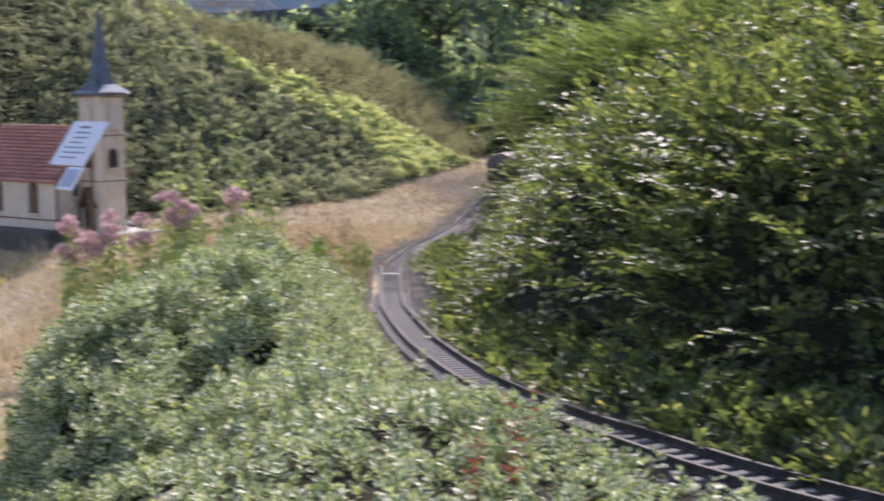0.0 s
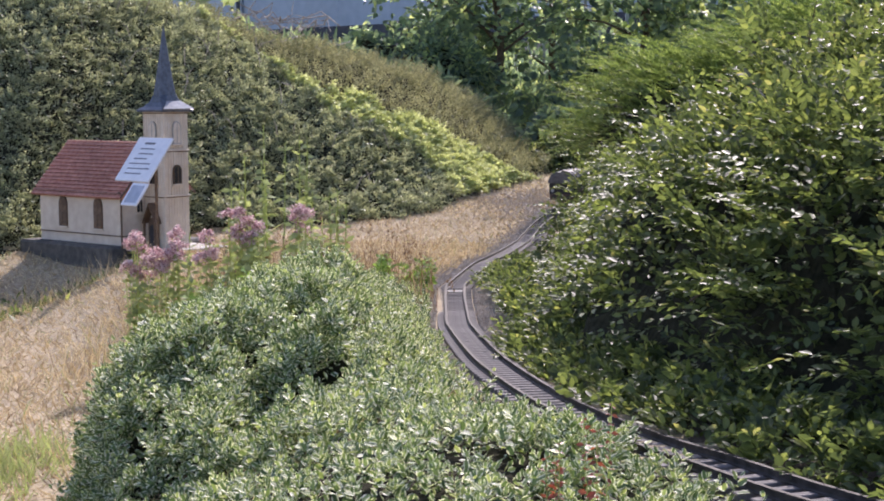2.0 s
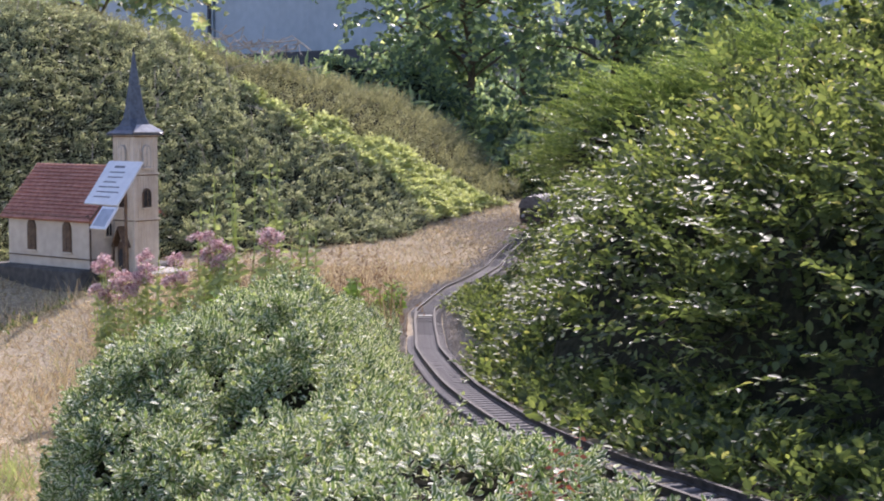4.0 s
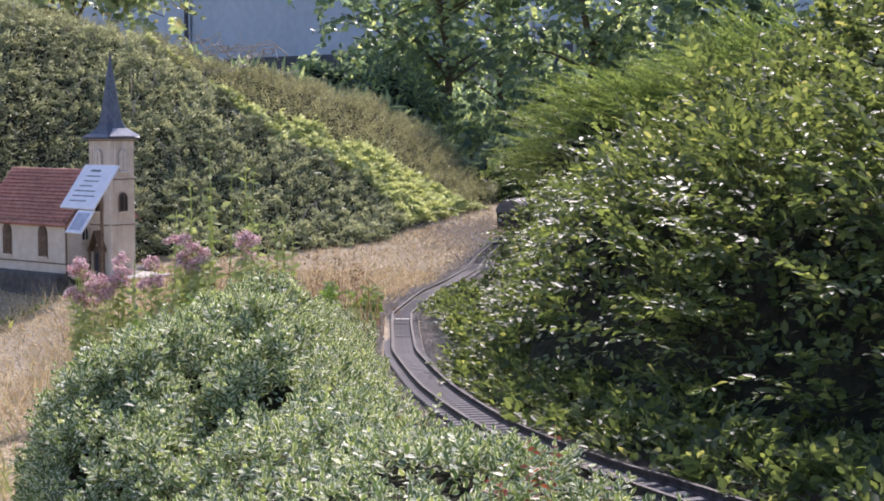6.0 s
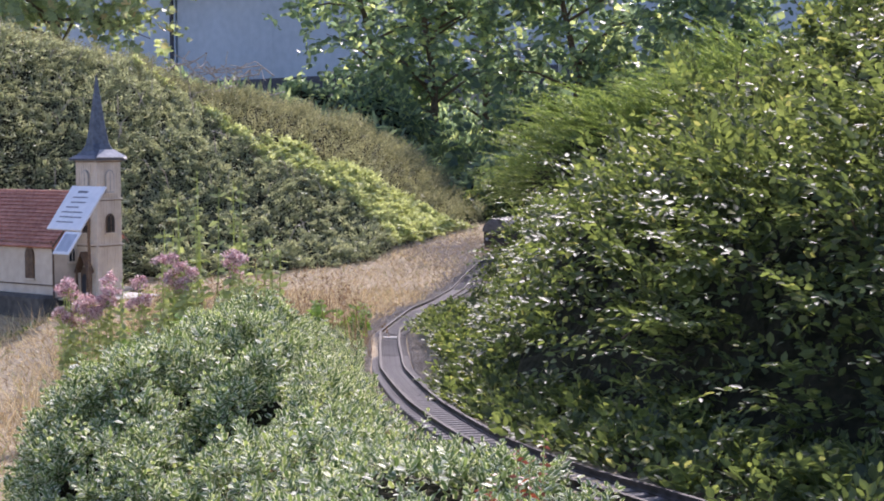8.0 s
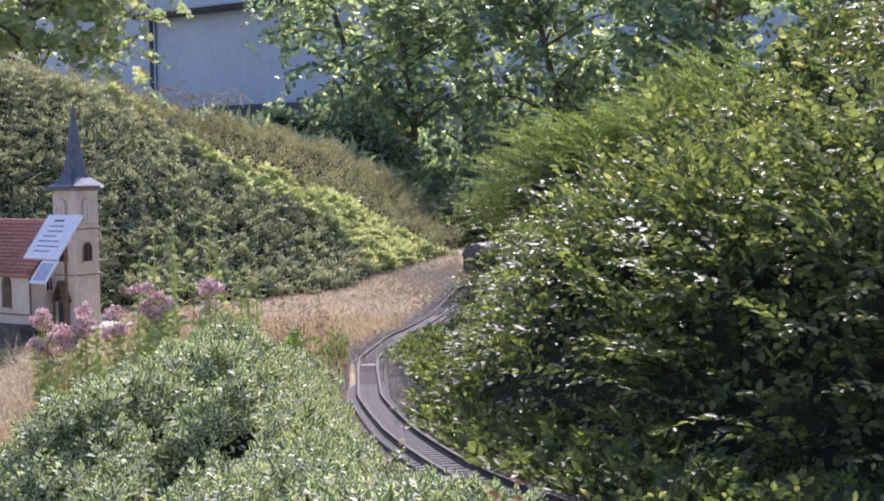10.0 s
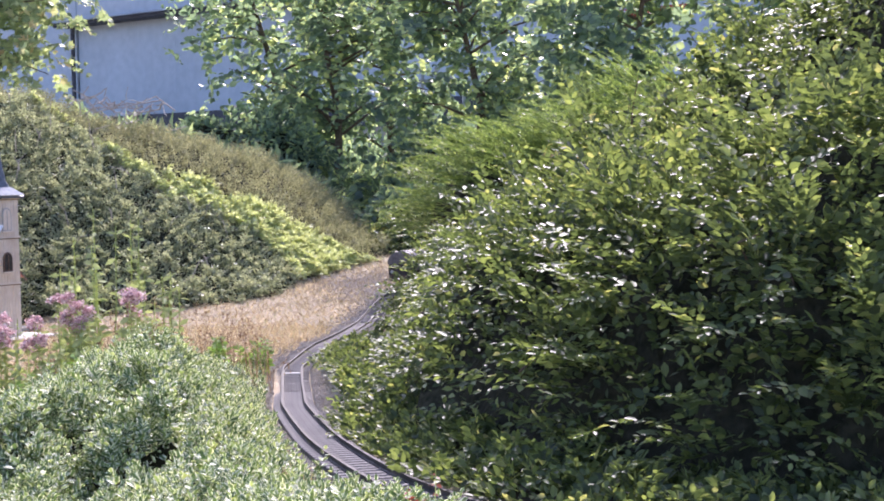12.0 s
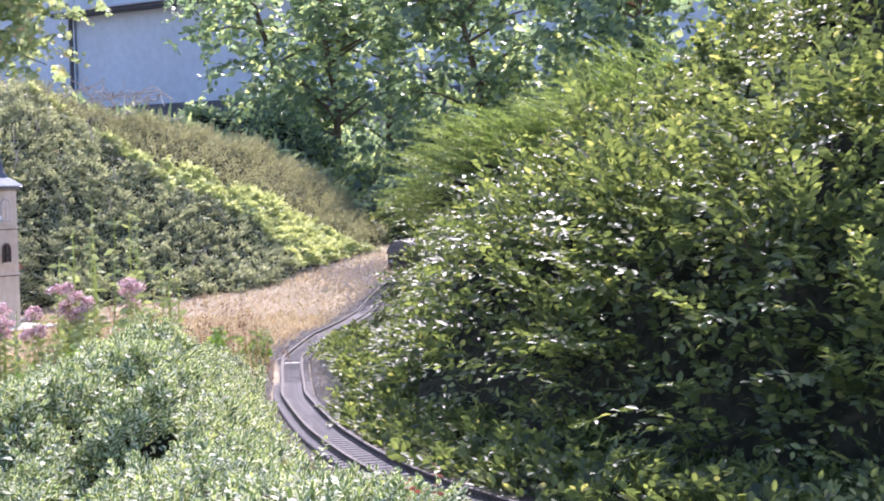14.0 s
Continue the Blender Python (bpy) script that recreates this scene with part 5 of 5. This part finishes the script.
cover("rough_grass", "rough green grass and weeds on the rise behind the hill", M["tree"], 130000, lambda x, y, r: (y > 8.9) | (x > 0.9), 0.11, 0.3, 0.16, 44, x0=-4.0, x1=5.0, y0=7.8, y1=17.0)
shrub("dark_shrub", "dark green low shrub at the end of the path", [((0.74, 7.8, gz(0.74, 7.8)), (0.26, 0.25, 0.24))], M["coton"], 5000, 0.035, 0.6, 0.3, seed=19, bump=0.18)
for x, y, r, h, sd_ in ((0.75, 8.3, 0.35, 0.38, 11), (1.5, 8.0, 0.6, 0.6, 12), (0.0, 9.8, 0.4, 0.5, 13), (2.5, 7.6, 0.7, 0.8, 14), (3.6, 7.0, 0.8, 0.9, 15), (-0.5, 10.4, 0.6, 0.3, 16), (1.1, 9.5, 0.45, 0.7, 17), (-0.35, 10.0, 0.5, 0.45, 18)):
    shrub("green_shrub", "dark green bushy shrub under the trees", [((x, y, gz(x, y)), (r, r * 0.8, h))], M["tree"], 6500, 0.05, 0.6, 0.35, seed=sd_, bump=0.18, group="shrubs under the trees")


# ---- flowers and small plants ----
def herb(name, label, at, height, stems, seed, spread=0.09, leaf="weed", heads=(), size=1.0):
    """Stalks with paired leaves; with heads (x and z from the foot) each stalk ends in a round flower head."""
    rng = np.random.default_rng(seed)
    z0 = float(land(at[0], at[1])) - 0.01
    t = thing(name, label, "plant", (at[0], at[1], z0))
    P, N, A, L = [], [], [], []
    tips = [np.array([hx, rng.uniform(-0.06, -0.01), hz]) for hx, hz in heads]
    for i in range(stems):
        a, r = rng.uniform(0, math.tau), spread * math.sqrt(rng.random())
        tips.append(np.array([r * math.cos(a), r * math.sin(a), height * rng.uniform(0.6, 1.08)]))
    for i, q in enumerate(tips):
        b = q * (0.35, 0.35, 0.0)
        mid = (b + q) / 2 + q * (0.2, 0.2, 0.0)
        part("stalk", tube(bmesh.new(), [b, mid, q], [0.0017 * size, 0.0014 * size, 0.001 * size], 5), M["weed"], t)
        for k in range(11):
            f = 0.25 + 0.07 * k
            o = (1 - f) ** 2 * b + 2 * f * (1 - f) * mid + f * f * q
            for sg in (0, math.pi):
                aa = k * 1.57 + sg + i
                P.append(o), N.append((rng.normal() * 0.7, rng.normal() * 0.7 - 0.5, 0.8)), A.append((math.cos(aa), math.sin(aa), rng.uniform(-0.6, 0.7))), L.append(size * rng.uniform(0.018, 0.034) * (1.15 - 0.5 * f))
        if i < len(heads):
            # a head is a tight bunch of small florets
            k, n = 14, 24
            fc = unit(rng.normal(size=(k, 3)) + (0, 0, 0.5)) * (0.0165, 0.0165, 0.0115) * rng.uniform(0.55, 1.05, (k, 1))
            d = unit(rng.normal(size=(k * n, 3)))
            c = q + np.repeat(fc, n, 0) + d * 0.0058
            c[:, 2] += 0.004
            ln = rng.uniform(0.0035, 0.006, k * n)
            part("flower_head", leaf_mesh("flower_head", SLIM, c, unit(d + rng.normal(size=c.shape) * 0.4), unit(rng.normal(size=c.shape) + (0, 0, 0.3)), ln, ln * 0.85, M["petal"]), M["petal"], t, "round pink flower head")
    L = np.array(L)
    part("leaves", leaf_mesh("leaves", SLIM, np.array(P), unit(np.array(N, float)), np.array(A, float), L, L * 0.5, M[leaf]), M[leaf], t)["kind"] = "stuff"
    return t


OREG = "flowering oregano with round pink flower heads"
OREG_HEADS = (
    (-0.60, 3.36, ((-0.015, 0.137), (-0.028, 0.12), (-0.008, 0.105), (0.023, 0.101), (-0.016, 0.064), (0.037, 0.070), (-0.0, 0.052), (0.01, 0.085), (0.05, 0.098), (-0.03, 0.075))),
    (-0.54, 3.38, ((0.0, 0.142), (0.01, 0.119), (-0.02, 0.08), (0.012, 0.095))),
    (-0.47, 3.35, ((0.0, 0.136), (0.01, 0.1), (-0.012, 0.09))),
    (-0.40, 3.36, ((-0.026, 0.179), (0.0, 0.183), (0.002, 0.153), (0.01, 0.124), (0.038, 0.153), (0.018, 0.165), (0.025, 0.135), (-0.01, 0.14))),
    (-0.268, 3.32, ((-0.004, 0.191), (0.012, 0.185), (0.003, 0.15), (-0.012, 0.174))))
for i, (x, y, hd) in enumerate(OREG_HEADS):
    zf = float(land(x, y)) - 0.01
    herb("oregano_plant", OREG, (x, y), 0.13 - fall(y) - zf, 7, 71 + i, spread=0.05, heads=[(hx, hz - fall(y) - zf) for hx, hz in hd])
for i, (x, y, h) in enumerate(((-0.385, 3.5, 0.36), (-0.345, 3.45, 0.38), (-0.29, 3.5, 0.33), (-0.2, 3.5, 0.25), (-0.43, 3.5, 0.31), (-0.25, 3.35, 0.22), (-0.36, 3.3, 0.22), (-0.48, 3.3, 0.22))):
    herb("tall_weed", "tall pale green leafy weed stalk", (x, y), h + 0.02, 4, 80 + i, spread=0.035, size=1.12)

# heap of cut twigs on the hilltop
rng = np.random.default_rng(91)
pile = thing("twig_heap", "heap of dry grey cut twigs on the hilltop", "twigs")
for i in range(38):
    x, y = rng.normal(-0.74, 0.12), rng.normal(7.72, 0.1)
    z = float(land(x, y)) + rng.uniform(0.08, 0.17)
    d = unit(np.array([rng.normal(), rng.normal() * 0.6, rng.normal() * 0.3])) * rng.uniform(0.04, 0.12)
    c = np.array([x, y, z])
    bend = rng.normal(size=3) * 0.025
    part("twig", tube(bmesh.new(), [c - d, c - d * 0.4 + bend * 0.8, c + bend + (0, 0, 0.015), c + d * 0.5 + bend * 0.4, c + d + (0, 0, 0.02)], [0.0036, 0.0032, 0.003, 0.0024, 0.0014], 5), M["deadwood"], pile)

# odd sprigs: a fresh green weed, red-leaved shoots, a bronze branch in the glossy shrub
herb("green_weed", "fresh light green leafy weed among the variegated shrubs", (-0.225, 2.5), float(bank_top(np.array([-0.225]), np.array([2.5]))[0] - land(-0.225, 2.5)) + 0.03, 18, 95, leaf="fresh", spread=0.06)
for i, (x, y, h) in enumerate(((-0.33, 3.1, 0.15), (-0.42, 3.0, 0.17), (-0.3, 2.2, 0.12), (-0.12, 3.6, 0.1), (-0.02, 3.75, 0.09), (-0.2, 3.0, 0.14), (-0.46, 3.45, 0.16), (-0.5, 3.2, 0.17))):
    herb("green_weed", "fresh light green leafy weed among the variegated shrubs", (x, y), h, 9, 120 + i, leaf="fresh", spread=0.055)
for i, (x, y, h, lf) in enumerate(((0.133, 1.22, 0.1, "redleaf"), (0.093, 1.17, 0.085, "redleaf"))):
    herb("red_shoot", "small shoot with rust-red leaves beside the rails", (x, y), h, 3, 96 + i, spread=0.015, leaf=lf, size=0.32)
rng = np.random.default_rng(99)
spr = thing("bronze_branch", "thin branch with bronze and yellow leaves in the glossy shrub", "branch", (0.47, 2.33, 0.2535))
bp = [np.array(v) for v in ((0.12, 0.1, -0.06), (0.07, 0.04, -0.01), (0.0, 0.0, 0.02), (-0.05, -0.02, 0.035))]
part("twig", tube(bmesh.new(), bp, [0.003, 0.0025, 0.002, 0.001], 6), M["deadwood"], spr)
n = 34
f = rng.random(n)
pp = np.stack([np.interp(f, [0, 0.4, 0.75, 1], [b[k] for b in bp]) for k in range(3)], -1)
ll = rng.uniform(0.012, 0.024, n)
part("leaves", leaf_mesh("leaves", BROAD, pp, unit(rng.normal(size=(n, 3)) * 0.5 + (0, -0.3, 0.8)), unit(rng.normal(size=(n, 3)) + (-0.5, 0, 0.2)), ll, ll * 0.5, M["bronze"]), M["bronze"], spr)["kind"] = "stuff"

# a dried shoot with pale curled leaves hanging in the glossy shrub
rng = np.random.default_rng(101)
dry = thing("dried_branch", "dried twig with pale curled leaves in the glossy shrub", "branch", (0.50, 2.25, 0.245))
bp = [np.array(v) for v in ((-0.03, 0.03, 0.03), (0.0, 0.0, 0.0), (0.03, -0.02, -0.05), (0.055, -0.03, -0.1))]
part("twig", tube(bmesh.new(), bp, [0.0028, 0.0024, 0.002, 0.001], 6), M["deadwood"], dry)
n = 30
f = rng.random(n)
pp = np.stack([np.interp(f, [0, 0.35, 0.7, 1], [b[k] for b in bp]) for k in range(3)], -1) + rng.normal(size=(n, 3)) * 0.006
ll = rng.uniform(0.010, 0.02, n)
part("leaves", leaf_mesh("leaves", BROAD, pp, unit(rng.normal(size=(n, 3)) + (0, -0.4, 0.3)), unit(rng.normal(size=(n, 3)) * 0.7 + (0.1, -0.2, -0.6)), ll, ll * 0.42, M["dried"]), M["dried"], dry)["kind"] = "stuff"

# bare shoots that stand out of the glossy shrub
rng = np.random.default_rng(103)
for x, y, h in ((0.98, 3.3, 0.1), (1.02, 3.2, 0.12), (0.62, 2.6, 0.06), (0.86, 2.9, 0.08), (0.72, 2.5, 0.08), (0.5, 3.2, 0.06), (0.42, 3.7, 0.07)):
    z = float(big_top(np.array([x]), np.array([y]))[0])
    sh = thing("bare_shoot", "thin bare reddish shoot standing out of the glossy shrub", "shoot", (x, y, z - 0.05), group="bare shoots in the glossy shrub")
    q = np.array([rng.normal() * 0.04 - 0.03, rng.normal() * 0.03, h + 0.06])
    mid = q * (0.3, 0.3, 0.55)
    part("twig", tube(bmesh.new(), [(0, 0, 0), mid, q], [0.002, 0.0015, 0.0007], 5), M["twig"], sh)
    k = 7
    f = np.linspace(0.45, 1.0, k)[:, None]
    pp = (1 - f) ** 2 * np.zeros(3) + 2 * f * (1 - f) * mid + f ** 2 * q
    al = unit(np.stack([np.where(np.arange(k) % 2, 1.0, -1.0), rng.normal(size=k) * 0.5, np.full(k, 0.5)], -1))
    part("leaves", leaf_mesh("leaves", BROAD, pp, unit(rng.normal(size=(k, 3)) * 0.4 + (0, -0.4, 0.7)), al, np.full(k, 0.014), np.full(k, 0.008), M["coton"]), M["coton"], sh)
